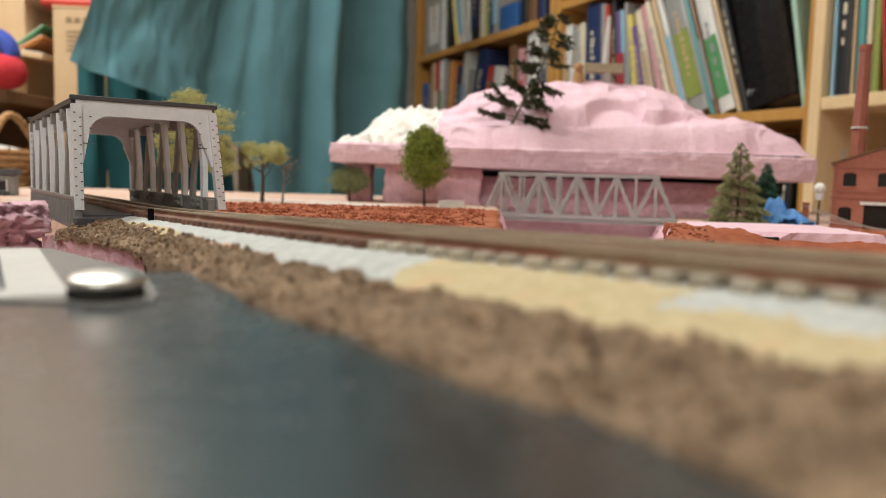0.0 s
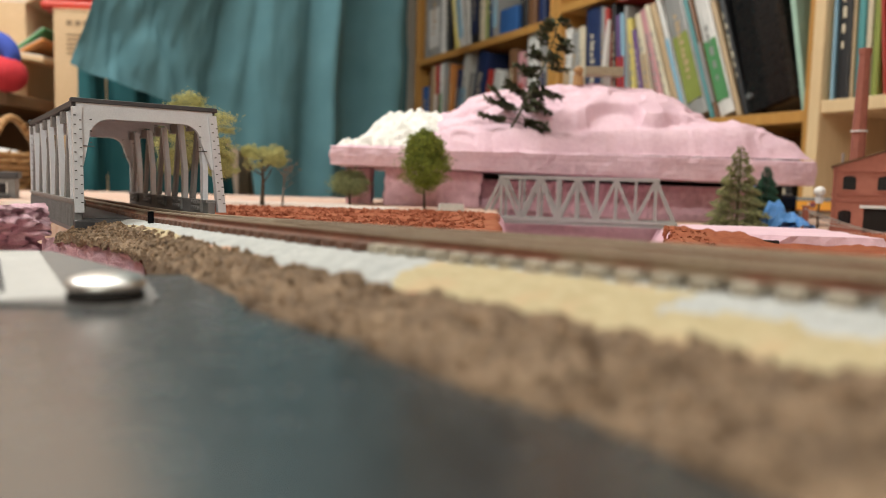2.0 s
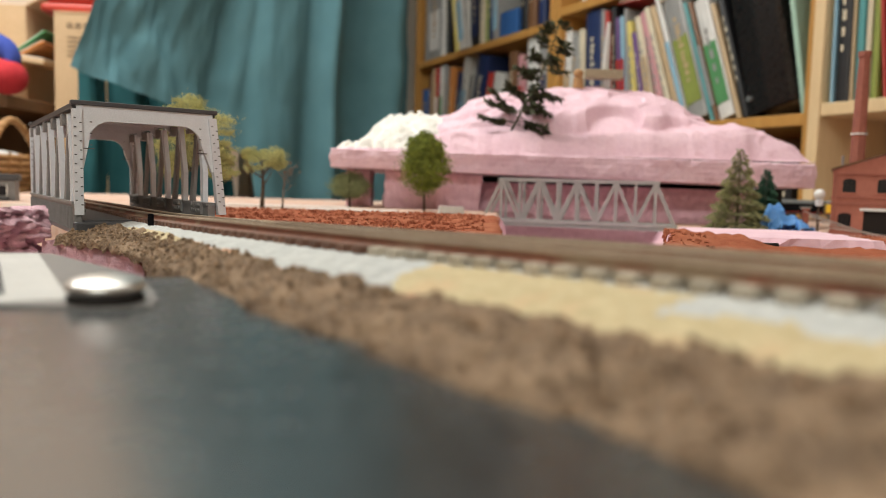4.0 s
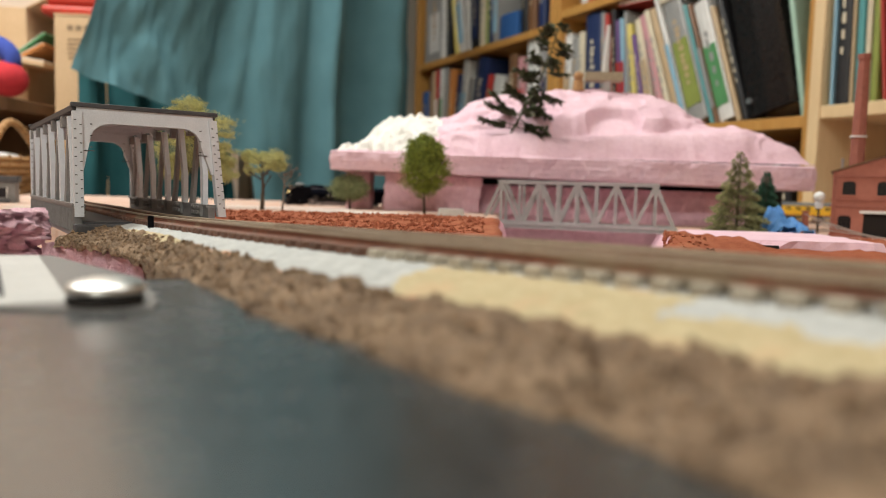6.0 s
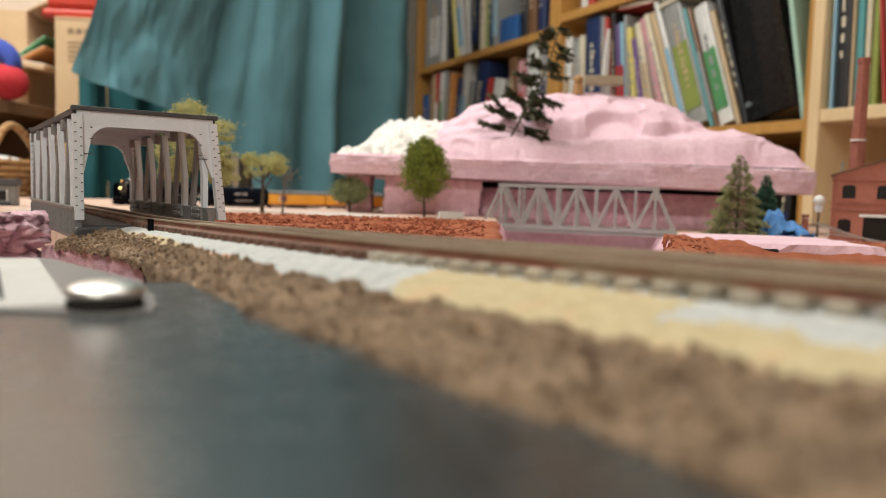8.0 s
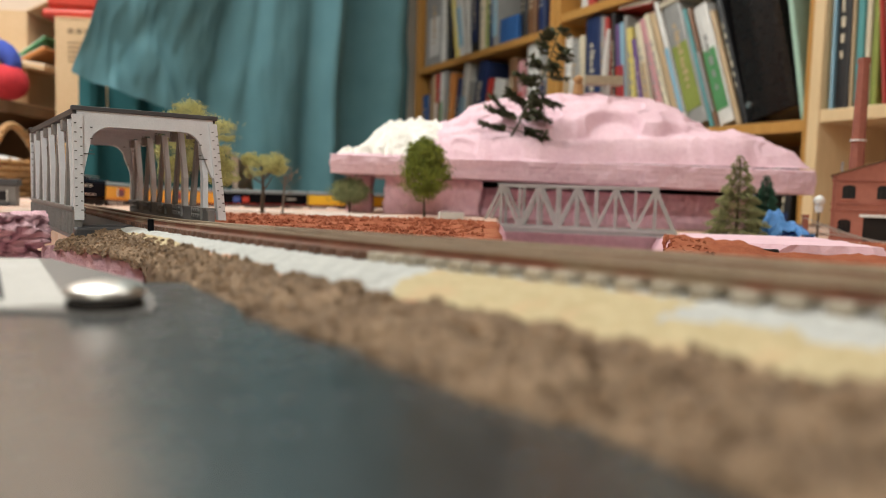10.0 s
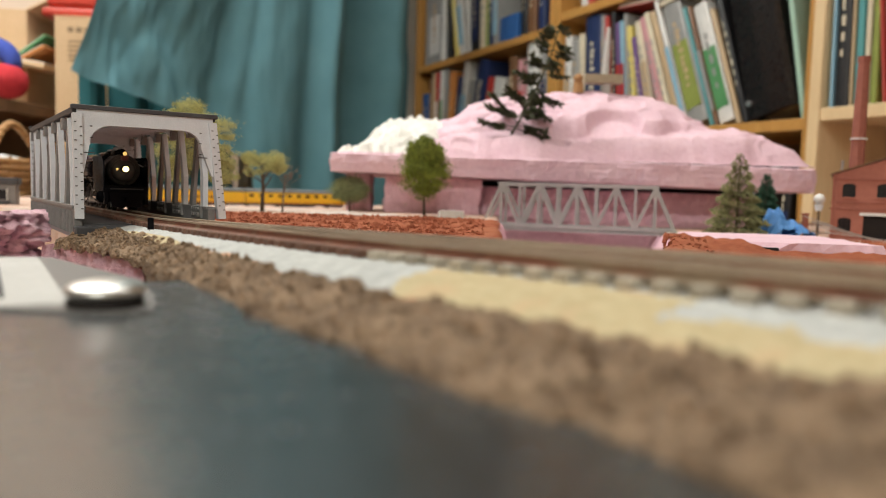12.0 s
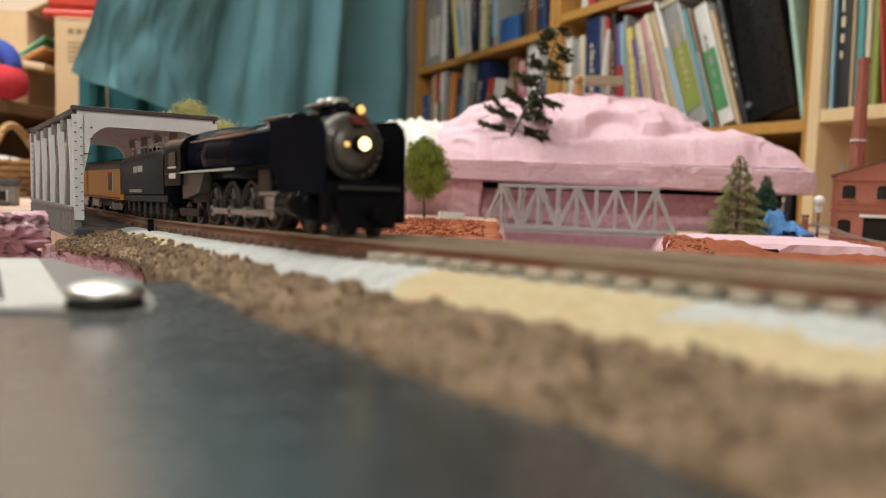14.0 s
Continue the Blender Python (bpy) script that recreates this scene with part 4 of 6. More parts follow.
# pale case
shelf_row(0.246, (
    (0.712, .006, .27, 1, "sky", None), (0.720, .022, .27, 1, "black", None), (0.744, .006, .25, 1, "tan", None), (0.752, .012, .27, 1, "teal", None), (0.766, .009, .27, 1, "cream", None),
    (0.777, .011, .27, 1, "olive", None), (0.797, .005, .25, 6, "red", None), (0.806, .045, .26, 6, "cream", None), (0.855, .03, .25, 4, "white", None)), -0.012)


def lying_book(l, z, w, h, tilt, colour, label):
    b = thing("book", CASE @ Matrix.Translation((l, 0.012, z)) @ Matrix.Rotation(radians(tilt), 4, "Y"), label, "book", "books on the shelves")
    part("cover", box(bx(0, w, 0, 0.15, 0, 0.002, 0.0004), 0, w, 0, 0.15, h - 0.002, h, 0.0004), cover_mat(WORDS[colour]), b)
    part("page_block", bx(0.003, w - 0.003, 0.002, 0.148, 0.002, h - 0.002), M_PAGES, b, "white paper pages")


lying_book(0.172, 0.508, 0.110, 0.016, 3, "red", "thin red book lying flat on upright books")
lying_book(0.300, 0.486, 0.130, 0.010, -9, "cream", "thin cream book lying across leaning books")

# ---- clutter beside the curtain ----
clutter_shelf = thing("storage_shelf", pose(-0.95, 1.5, 0), "dark brown wooden storage shelf with boxes on it", "shelf")
part("board", bx(-0.6, 0.150, -0.15, 0.29, 0.222, 0.245, 0.002), M_BROWNWALL, clutter_shelf)
part("board", bx(-0.6, 0.30, -0.15, 0.29, 0.0, 0.022, 0.002), M_BROWNWALL, clutter_shelf)
for x in (-0.59, 0.26):
    part("post", bx(x, x + 0.03, 0.26, 0.29, -0.85, 0.9, 0.002), M_BROWNWALL, clutter_shelf)
    part("post", bx(x, x + 0.03, -0.14, -0.11, -0.85, 0.022, 0.002), M_BROWNWALL, clutter_shelf)
part("back_panel", bx(-0.6, 0.30, 0.295, 0.302, -0.85, 0.5), M_BROWNWALL, clutter_shelf)


def carton(x, y, z, w, d, h, rz, label, flaps=False, marks=False):
    b = thing("cardboard_box", pose(x, y, z, 0, 0, rz), label, "box", "cardboard boxes")
    t = 0.004
    for name, q in (("panel", (-w / 2, w / 2, -d / 2, -d / 2 + t, 0, h)), ("panel", (-w / 2, w / 2, d / 2 - t, d / 2, 0, h)), ("panel", (-w / 2, -w / 2 + t, -d / 2 + t, d / 2 - t, 0, h)),
                    ("panel", (w / 2 - t, w / 2, -d / 2 + t, d / 2 - t, 0, h)), ("base", (-w / 2 + t, w / 2 - t, -d / 2 + t, d / 2 - t, 0, t))):
        part(name, bx(*q, 0.001), M_CARD, b)
    if flaps:
        for s in (-1, 1):
            part("flap", bx(0, 0.10, -d / 2, d / 2, -t / 2, t / 2, 0.001, Matrix.Translation((s * w / 2, 0, h)) @ Matrix.Rotation(radians(-28 if s > 0 else -140), 4, "Y")), M_CARD, b)
    else:
        part("lid", bx(-w / 2 - 0.001, w / 2 + 0.001, -d / 2 - 0.001, d / 2 + 0.001, h, h + t, 0.001), M_CARD, b)
    if marks:
        g = bmesh.new()
        for k in range(3):
            box(g, -w * 0.25 + k * 0.016, -w * 0.25 + k * 0.016 + 0.011, -d / 2 - 0.0008, -d / 2 + 0.001, h * 0.93, h * 0.955)
        for k in range(5):
            box(g, -w * 0.25, w * 0.22 - 0.006 * (k % 2), -d / 2 - 0.0008, -d / 2 + 0.001, h * 0.79 + k * 0.009, h * 0.79 + k * 0.009 + 0.003)
        part("print", g, M_FADED, b, "faded brown print")
    return b


carton(-0.7275, 1.53, 0.022, 0.10, 0.12, 0.395, 4, "tall tan cardboard box with faded print", False, True)
carton(-0.96, 1.60, 0.245, 0.17, 0.16, 0.20, 8, "open tan cardboard box with raised flaps", True)
carton(-0.92, 1.45, 0.265, 0.075, 0.05, 0.095, 3, "small tan cardboard box on the shelf")


def folder(x, y, z, w, d, h, rot, material, label):
    f = thing("plastic_folder", pose(x, y, z, *rot), label, "folder", "folders on the shelf")
    part("cover", bx(-w / 2, w / 2, -d / 2, d / 2, 0, h, 0.002), material, f)
    part("paper", bx(-w / 2 + 0.003, w / 2 - 0.003, -d / 2 + 0.003, d / 2 - 0.003, h * 0.3, h + 0.002), M_PAPER, f, "white paper inside")


folder(-0.845, 1.55, 0.345, 0.08, 0.10, 0.008, (0, -28, 0), cover_mat(WORDS["orange"]), "orange plastic folder lying askew")
folder(-0.845, 1.56, 0.365, 0.08, 0.10, 0.006, (0, -36, 0), cover_mat(WORDS["green"]), "green plastic folder lying askew")
folder(-0.85, 1.54, 0.325, 0.09, 0.11, 0.012, (0, 8, 0), M_CARD, "tan card folder lying flat")

tin = thing("red_tin", pose(-0.755, 1.53, 0.4215, 0, 0, 6), "red lidded tin on top of the cardboard box", "tin")
part("body", bx(-0.055, 0.06, -0.05, 0.05, 0.0, 0.018, 0.006), M_REDPAINT, tin)
part("lid", bx(-0.048, 0.052, -0.044, 0.044, 0.018, 0.06, 0.010), M_REDPAINT, tin)

plush = thing("plush_toy", pose(-0.800, 1.36, 0.247), "round soft toy in red and blue plush", "soft toy")
part("lower_ball", ball(bmesh.new(), (-0.005, 0, 0.030), 0.036, 4, (1, 1, 0.9)), M_PLUSHRED, plush, "red plush ball", True)
def arm_point(u, v):
    a, b = math.pi * (0.02 + 0.55 * u), 2 * math.pi * v
    r = 0.046 + 0.019 * math.sqrt(max(0.0, math.sin(math.pi * (0.06 + 0.88 * u)))) * math.cos(b)
    return (-0.040 + r * math.cos(a), 0.004 + 0.019 * math.sin(b), 0.048 + r * math.sin(a))


part("upper_band", sheet([k / 20 for k in range(21)], [k / 20 for k in range(21)], arm_point), M_PLUSHBLUE, plush, "blue plush arm", True)


def basket():
    b = thing("wicker_basket", pose(-0.80, 1.21, 0.0165), "woven brown wicker basket with a loop handle", "basket")
    R, Hh = 0.105, 0.115
    for k in range(11):
        z = 0.006 + k * Hh / 11
        bm = bmesh.new()
        ring = 72
        vs = []
        for j in range(ring):
            a = 2 * math.pi * j / ring
            w = 0.003 * math.sin(a * 18 + math.pi * (k % 2))
            r = R + 0.012 * k / 11 + w
            vs.append([bm.verts.new(((r + dr) * math.cos(a), (r + dr) * math.sin(a), z + dz)) for dr, dz in ((0.003, 0), (0, 0.0052), (-0.003, 0), (0, -0.0052))])
        for j in range(ring):
            A, B = vs[j], vs[(j + 1) % ring]
            for i in range(4):
                bm.faces.new((A[i], B[i], B[(i + 1) % 4], A[(i + 1) % 4]))
        part("woven_band", bm, M_WICKER, b, "", True)
    for j in range(36):
        a = 2 * math.pi * j / 36
        part("stake", cyl(bmesh.new(), (R * math.cos(a), R * math.sin(a), 0), ((R + 0.012) * math.cos(a), (R + 0.012) * math.sin(a), Hh + 0.004), 0.002, seg=6), M_WICKER, b)
    part("base", cyl(bmesh.new(), (0, 0, 0), (0, 0, 0.006), R, seg=32), M_WICKER, b)
    h = bmesh.new()
    pts = [((R + 0.01) * math.cos(0.35 + 0.0 * k), -0.02 - 0.05 * math.sin(math.pi * k / 12) * 0.2 + 0.07 * (k / 12 - 0.5) * 2, Hh + 0.055 * math.sin(math.pi * k / 12)) for k in range(13)]
    for p, q in zip(pts, pts[1:]):
        cyl(h, p, q, 0.006, seg=8)
    part("handle", h, M_WICKER, b, "twisted wicker loop handle", True)
    lin = bmesh.new()
    ball(lin, (0, 0, Hh - 0.004), R * 0.98, 3, (1, 1, 0.16))
    part("cloth_lining", lin, M_PAPER, b, "pale cloth lining", True)


basket()


# ---- model trees ----
def clumps(bm, centre, radii, n, size, seed, cut=0.0, bunch=1.0):
    """Many small leaf tufts gathered in bunches, with gaps between the bunches."""
    r = random.Random(seed)
    bunches = []
    while len(bunches) < max(9, n // 45):
        d = Vector((r.uniform(-1, 1), r.uniform(-1, 1), r.uniform(-1, 1)))
        if 0.2 < d.length < 1 and noise.noise(d * 2.4 + Vector((0, seed, 0))) > cut:
            bunches.append((d.normalized() * d.length ** 0.5 * r.uniform(0.85, 1.12), r.uniform(0.12, 0.28)))
    for _ in range(n):
        d, k = r.choice(bunches)
        e = d + Vector((r.gauss(0, 1), r.gauss(0, 1), r.gauss(0, 0.8))) * k * 0.55 * bunch
        p = Vector(centre) + Vector((e.x * radii[0], e.y * radii[1], e.z * radii[2]))
        rot = Euler((r.uniform(0, 6), r.uniform(0, 6), r.uniform(0, 6))).to_matrix()
        s = size * r.uniform(0.4, 1.2)
        vs = [bm.verts.new(p + rot @ Vector(q) * s) for q in ((1, 0, 0), (-0.5, 0.6, 0.1), (-0.5, -0.6, -0.1), (0.1, 0, 0.6))]
        for f in ((0, 1, 2), (0, 1, 3), (1, 2, 3), (0, 2, 3)):
            bm.faces.new([vs[i] for i in f])
    return bm


def limbs(bm, base, top, r0, seed, n, spread, start=0.4):
    r = random.Random(seed)
    base, top = Vector(base), Vector(top)
    mid = base.lerp(top, 0.5) + Vector((r.uniform(-1, 1), r.uniform(-1, 1), 0)) * r0
    cyl(bm, base - Vector((0, 0, r0)), base + Vector((0, 0, r0)), r0 * 1.7, r0 * 1.1, 8)
    cyl(bm, base, mid, r0, r0 * 0.75, 8)
    cyl(bm, mid, top, r0 * 0.75, r0 * 0.35, 8)
    for k in range(n):
        t = start + (1 - start) * k / n
        p = base.lerp(mid, t * 2) if t < 0.5 else mid.lerp(top, t * 2 - 1)
        a = r.uniform(0, 6.28)
        q = p + Vector((math.cos(a), math.sin(a), r.uniform(0.5, 1.1))) * spread * r.uniform(0.6, 1.1)
        cyl(bm, p, q, r0 * 0.4, r0 * 0.2, 6)
        for _ in range(3):
            e = q + Vector((r.uniform(-1, 1), r.uniform(-1, 1), r.uniform(0, 1))) * spread * 0.5
            cyl(bm, p.lerp(q, r.uniform(0.5, 1)), e, r0 * 0.22, r0 * 0.1, 5)
    return bm


def tree(name, x, y, z, h, crown, label, foliage, bark, n=2600, size=0.0013, r0=0.0012, seed=1, cut=-0.35, lean=0.0, spread=0.012, bunch=1.0):
    """crown: list of (dx, dy, z, rx, rz)."""
    t = thing(name, pose(x, y, z, 0, lean, 0), label, "model tree", "model trees")
    part("trunk", limbs(bmesh.new(), (0, 0, 0), (0, 0, h * 0.72), r0, seed, 7, spread), bark, t, "", True)
    bm = bmesh.new()
    for k, (dx, dy, cz, rx, rz) in enumerate(crown):
        clumps(bm, (dx, dy, cz), (rx, rx, rz), int(n / len(crown)), size, seed + k, cut, bunch)
    tagged(part("crown", bm, foliage, t), kind="stuff")
    return t


tree("round_tree", -0.018, 0.665, ground_z(-0.018, 0.665), 0.070, [(0, 0, 0.040, 0.0200, 0.022), (0.0, 0, 0.053, 0.0150, 0.0165)], "bushy dark green model tree beside the track", M_LEAF, M_BARK, 17000, 0.0012, 0.0012, 3, -0.7, bunch=1.25)
tree("yellow_tree", -0.161, 0.65, ground_z(-0.161, 0.65), 0.055, [(-0.004, 0, 0.041, 0.011, 0.010), (0.007, 0, 0.045, 0.012, 0.008), (0.014, 0, 0.040, 0.006, 0.006), (-0.012, 0.002, 0.047, 0.006, 0.005)], "sparse yellow-green model tree on a bare trunk", M_YELFOL, M_BARK, 8000, 0.0009, 0.0019, 5, -0.25, spread=0.015, bunch=1.6)
tree("bare_tree", -0.143, 0.65, ground_z(-0.143, 0.65), 0.046, [(0.006, 0, 0.036, 0.009, 0.008)], "nearly bare grey model tree with thin twigs", M_GREYBARK, M_GREYBARK, 260, 0.0008, 0.0010, 8, -0.1, 4, 0.013)
tree("sage_bush", -0.0945, 0.735, ground_z(-0.0945, 0.735), 0.033, [(0, 0, 0.022, 0.0165, 0.012)], "low sage green model bush by the foam pillar", M_SAGE, M_BARK, 6000, 0.0012, 0.0011, 11, -0.4, bunch=1.5)
tree("tall_tree", -0.205, 0.60, ground_z(-0.205, 0.60), 0.092, [(-0.008, 0, 0.078, 0.015, 0.012), (0.008, 0, 0.068, 0.022, 0.012), (-0.012, 0, 0.05, 0.02, 0.014), (0.016, 0, 0.046, 0.016, 0.012), (0.022, 0, 0.034, 0.013, 0.010), (-0.018, 0, 0.034, 0.012, 0.010)],
     "tall yellow-green model tree behind the portal bridge", M_YELFOL, M_BARK, 24000, 0.0010, 0.0022, 13, -0.15, 3, 0.02, 1.15)


def conifer(name, x, y, z, h, r, label, needles, seed):
    t = thing(name, pose(x, y, z), label, "model tree", "model trees")
    part("trunk", cyl(bmesh.new(), (0, 0, -0.001), (0, 0, h * 0.97), 0.0016, 0.0004, 8), M_BARK, t, "", True)
    bm = bmesh.new()
    rr = random.Random(seed)
    for _ in range(5200):
        k = 1 - math.sqrt(rr.random())
        zz = h * (0.06 + 0.94 * k)
        a = rr.uniform(0, 6.283)
        rad = (r * (1 - k) ** 0.9 + 0.0006) * (0.45 + 0.6 * rr.random() ** 0.5) * (1 + 0.28 * math.sin(k * 46 + 2 * a))
        p = Vector((rad * math.cos(a), rad * math.sin(a), zz - rad * 0.25))
        d = Vector((math.cos(a), math.sin(a), rr.uniform(-0.5, 0.3))).normalized() * rr.uniform(0.0016, 0.0034)
        w = d.cross(Vector((0, 0, 1))).normalized() * 0.0006
        vs = [bm.verts.new(p + w), bm.verts.new(p - w), bm.verts.new(p + d), bm.verts.new(p + d * 0.4 + Vector((0, 0, 0.0008)))]
        for f in ((0, 1, 2), (0, 3, 2), (1, 3, 2)):
            bm.faces.new([vs[i] for i in f])
    tagged(part("needles", bm, needles, t), kind="stuff")


conifer("fir_tree", 0.236, 0.592, 0.0705, 0.067, 0.0205, "olive green model fir tree on the foam edge", M_FIR, 21)
conifer("dark_fir", 0.279, 0.64, 0.0705, 0.052, 0.0125, "small dark green model fir behind another", M_FIRDK, 22)


def sprig():
    t = thing("plastic_sprig", pose(0.062, 0.762, mountain_z(0.062, 0.762) - 0.004, 0, 21, 0), "dark green plastic conifer sprig stuck in the foam", "model tree", "model trees")
    line = [Vector((0.010 * math.sin(2.2 * k / 12) - 0.004 * k / 12, 0.004 * math.sin(k * 0.5), 0.128 * k / 12)) for k in range(13)]
    stem = bmesh.new()
    for k, (p, q) in enumerate(zip(line, line[1:])):
        cyl(stem, p, q, 0.0013 - 0.00007 * k, 0.0013 - 0.00007 * (k + 1), 8)
    part("stem", stem, M_SPRIG, t, "", True)
    r = random.Random(12)
    for k in range(46):
        f = 0.10 + 0.90 * (k + r.random()) / 46
        base = line[min(11, int(f * 12))].lerp(line[min(12, int(f * 12) + 1)], f * 12 % 1)
        a = r.choice((0, math.pi)) + r.gauss(0, 0.75)
        ln = (0.042 * (1 - 0.66 * f) if f < 0.3 else 0.026 * (1.25 - 0.6 * f)) * r.uniform(0.5, 1.15)
        b = bmesh.new()
        d = Vector((math.cos(a), math.sin(a), r.uniform(-0.25, 0.55))).normalized()
        tip = base + d * ln + Vector((0, 0, -0.10 * ln))
        cyl(b, base, tip, 0.0006, 0.0003, 5)
        across = d.cross(Vector((0, 0, 1))).normalized()
        n = max(4, int(ln / 0.0018))
        for j in range(n):
            q = base.lerp(tip, 0.25 + 0.75 * j / (n - 1))
            for side_of in (-1, 1, r.uniform(-0.5, 0.5)):
                e = (across * side_of + d * r.uniform(0.5, 1.1) + Vector((0, 0, r.uniform(-0.8, 0.5)))).normalized() * r.uniform(0.0055, 0.0100)
                w = e.cross(Vector((r.uniform(-1, 1), r.uniform(-1, 1), 1))).normalized() * r.uniform(0.0016, 0.0028)
                up = e.cross(w).normalized() * 0.0005
                vs = [b.verts.new(v) for v in (q, q + e * 0.45 + w, q + e, q + e * 0.45 - w, q + e * 0.5 + up)]
                for g in ((0, 1, 4), (1, 2, 4), (2, 3, 4), (3, 0, 4)):
                    b.faces.new([vs[i] for i in g])
        part("branch", b, M_SPRIG, t)


sprig()


# ---- model buildings ----
def factory():
    z0 = 0.0692
    f = thing("brick_factory", pose(0.3252, 0.619, z0, 0, 0, -29), "brick red plastic model factory with a chimney", "model building")
    W, D, H, P = 0.074, 0.05, 0.0535, 0.0125
    # front wall in strips so that the openings go right through
    wins = ((0.0055, 0.0152, 0.0068, 0.0180), (0.0075, 0.0172, 0.0350, 0.0465), (0.0325, 0.0422, 0.0350, 0.0465), (0.0575, 0.0672, 0.0350, 0.0465), (0.0575, 0.0672, 0.0068, 0.018))
    door = (0.024, 0.050, 0.0, 0.0200)
    xs = sorted({0, W, *(v for w in (*wins, door) for v in w[:2])})
    zs = sorted({0, H, *(v for w in (*wins, door) for v in w[2:])})
    bm = bmesh.new()
    for a, b in zip(xs, xs[1:]):
        for c, d in zip(zs, zs[1:]):
            mx, mz = (a + b) / 2, (c + d) / 2
            if not any(w[0] < mx < w[1] and w[2] < mz < w[3] for w in (*wins, door)):
                box(bm, a, b, 0, 0.0018, c, d)
    bmesh.ops.remove_doubles(bm, verts=bm.verts[:], dist=1e-6)
    prism(bm, [(0, H), (W, H), (W / 2, H + P)], 0, 0.0018)
    front = part("front_wall", bm, M_BRICKPALE, f)
    for x0, x1, za, zb in wins:
        w = bmesh.new()
        cx, hw = (x0 + x1) / 2, (x1 - x0) / 2
        for k in range(1, 3):
            box(w, x0 + k * (x1 - x0) / 3 - 0.0002, x0 + k * (x1 - x0) / 3 + 0.0002, 0.0008, 0.0012, za, zb)
        for k in range(1, 4):
            box(w, x0, x1, 0.0008, 0.0012, za + k * (zb - za) / 4 - 0.0002, za + k * (zb - za) / 4 + 0.0002)
        win = part("window", w, M_DARK, f, "dark arched factory window")
        part("pane", bx(x0, x1, 0.0013, 0.0016, za, zb), M_WINDOW, win)
        part("sill", bx(x0 - 0.0008, x1 + 0.0008, -0.0012, 0.001, za - 0.0012, za, 0.0002), M_BRICKPALE, win)
        ar = bmesh.new()
        prism(ar, [(x0 - 0.0006, zb - 0.0022), (x0, zb - 0.0022)] + [(cx - hw * math.cos(math.pi * k / 8), zb - 0.0022 + 0.0022 * math.sin(math.pi * k / 8)) for k in range(1, 8)] +
              [(x1, zb - 0.0022), (x1 + 0.0006, zb - 0.0022), (x1 + 0.0006, zb + 0.0008), (x0 - 0.0006, zb + 0.0008)], -0.0006, 0.0012)
        part("arch", ar, M_BRICKPALE, win)
    # the bay is open; a black panel paints the shade inside
    part("bay_shade_panel", bx(door[0], door[1], 0.004, 0.005, 0, door[3]), M_DARK, f, "dark panel painted as the shade inside the open loading bay")
    part("lintel", bx(door[0] - 0.003, door[1] + 0.002, -0.001, 0.001, door[3], door[3] + 0.0024, 0.0003), M_WHITEPAINT, f, "white door lintel")
    for z, hh, out in ((0.0245, 0.0016, 0.0009), (0.0300, 0.0012, 0.0009), (0.0495, 0.0012, 0.0012), (0.0005, 0.002, 0.0010)):
        if z < 0.002:
            part("plinth", bx(-0.001, 0.0235, -out, 0.0, 0, 0.002), M_BRICKRED, f)
            part("plinth", bx(0.0505, W, -out, 0.0, 0, 0.002), M_BRICKRED, f)
        else:
            part("cornice", bx(-0.001, W + 0.001, -out, 0.0005, z, z + hh, 0.0002), M_BRICKRED, f)
    for x in (0.0, W - 0.003):
        part("pilaster", bx(x, x + 0.003, -0.0011, 0.0002, 0.002, H, 0.0002), M_BRICKRED, f)
    part("side_wall", bx(0, 0.0018, 0.0018, D, 0, H), M_BRICKRED, f)
    part("side_wall", bx(W - 0.0018, W, 0.0018, D, 0, H), M_BRICKRED, f)
    part("rear_wall", bx(0.0018, W - 0.0018, D - 0.0018, D, 0, H), M_BRICKRED, f)
    for s in (0, 1):
        r = bmesh.new()
        a, b = ((-0.002, H - 0.0004), (W / 2, H + P + 0.0006)) if not s else ((W / 2, H + P + 0.0006), (W + 0.002, H - 0.0004))
        prism(r, [a, b, (b[0], b[1] + 0.0014), (a[0], a[1] + 0.0014)], -0.0018, D + 0.001)
        part("roof", r, M_BROWNWALL, f, "dark brown roof slope")
    part("base_plate", bx(-0.004, W, -0.008, 0.0, -0.0016, 0.0004, 0.0003), M_BRICKRED, f)
    ch = part("chimney", cyl(bmesh.new(), (0.0165, 0.022, 0.03), (0.0165, 0.022, 0.152), 0.0066, 0.0042, 8), M_BRICKRED, f, "tall tapering octagonal brick chimney")
    part("band", cyl(bmesh.new(), (0.0165, 0.022, 0.0840), (0.0165, 0.022, 0.0853), 0.0066, 0.0066, 16), M_WHITEPAINT, ch, "pale band")
    part("cap", cyl(bmesh.new(), (0.0165, 0.022, 0.149), (0.0165, 0.022, 0.1535), 0.0050, 0.0050, 8), M_BRICKRED, ch)
    part("vent_pipe", cyl(bmesh.new(), (0.006, 0.015, 0.05), (0.006, 0.015, 0.066), 0.0012, seg=8), M_STEEL, f, "thin steel vent pipe")
    part("globe_lamp", ball(bmesh.new(), (0.0495, -0.006, 0.0095), 0.0048, 3), M_WHITEPAINT, f, "white globe lamp", True)


factory()


def globe_lamp(x, y, z):
    g = thing("globe_lamp_post", pose(x, y, z), "model lamp post with a white globe", "model lamp")
    part("post", cyl(bmesh.new(), (0, 0, 0), (0, 0, 0.026), 0.0010, 0.0008, 10), M_BARK, g)
    part("collar", cyl(bmesh.new(), (0, 0, 0.0215), (0, 0, 0.027), 0.0028, 0.0038, 14), M_GREY, g, "grey collar")
    part("globe", ball(bmesh.new(), (0, 0, 0.0315), 0.0046, 3), M_WHITEPAINT, g, "white globe", True)


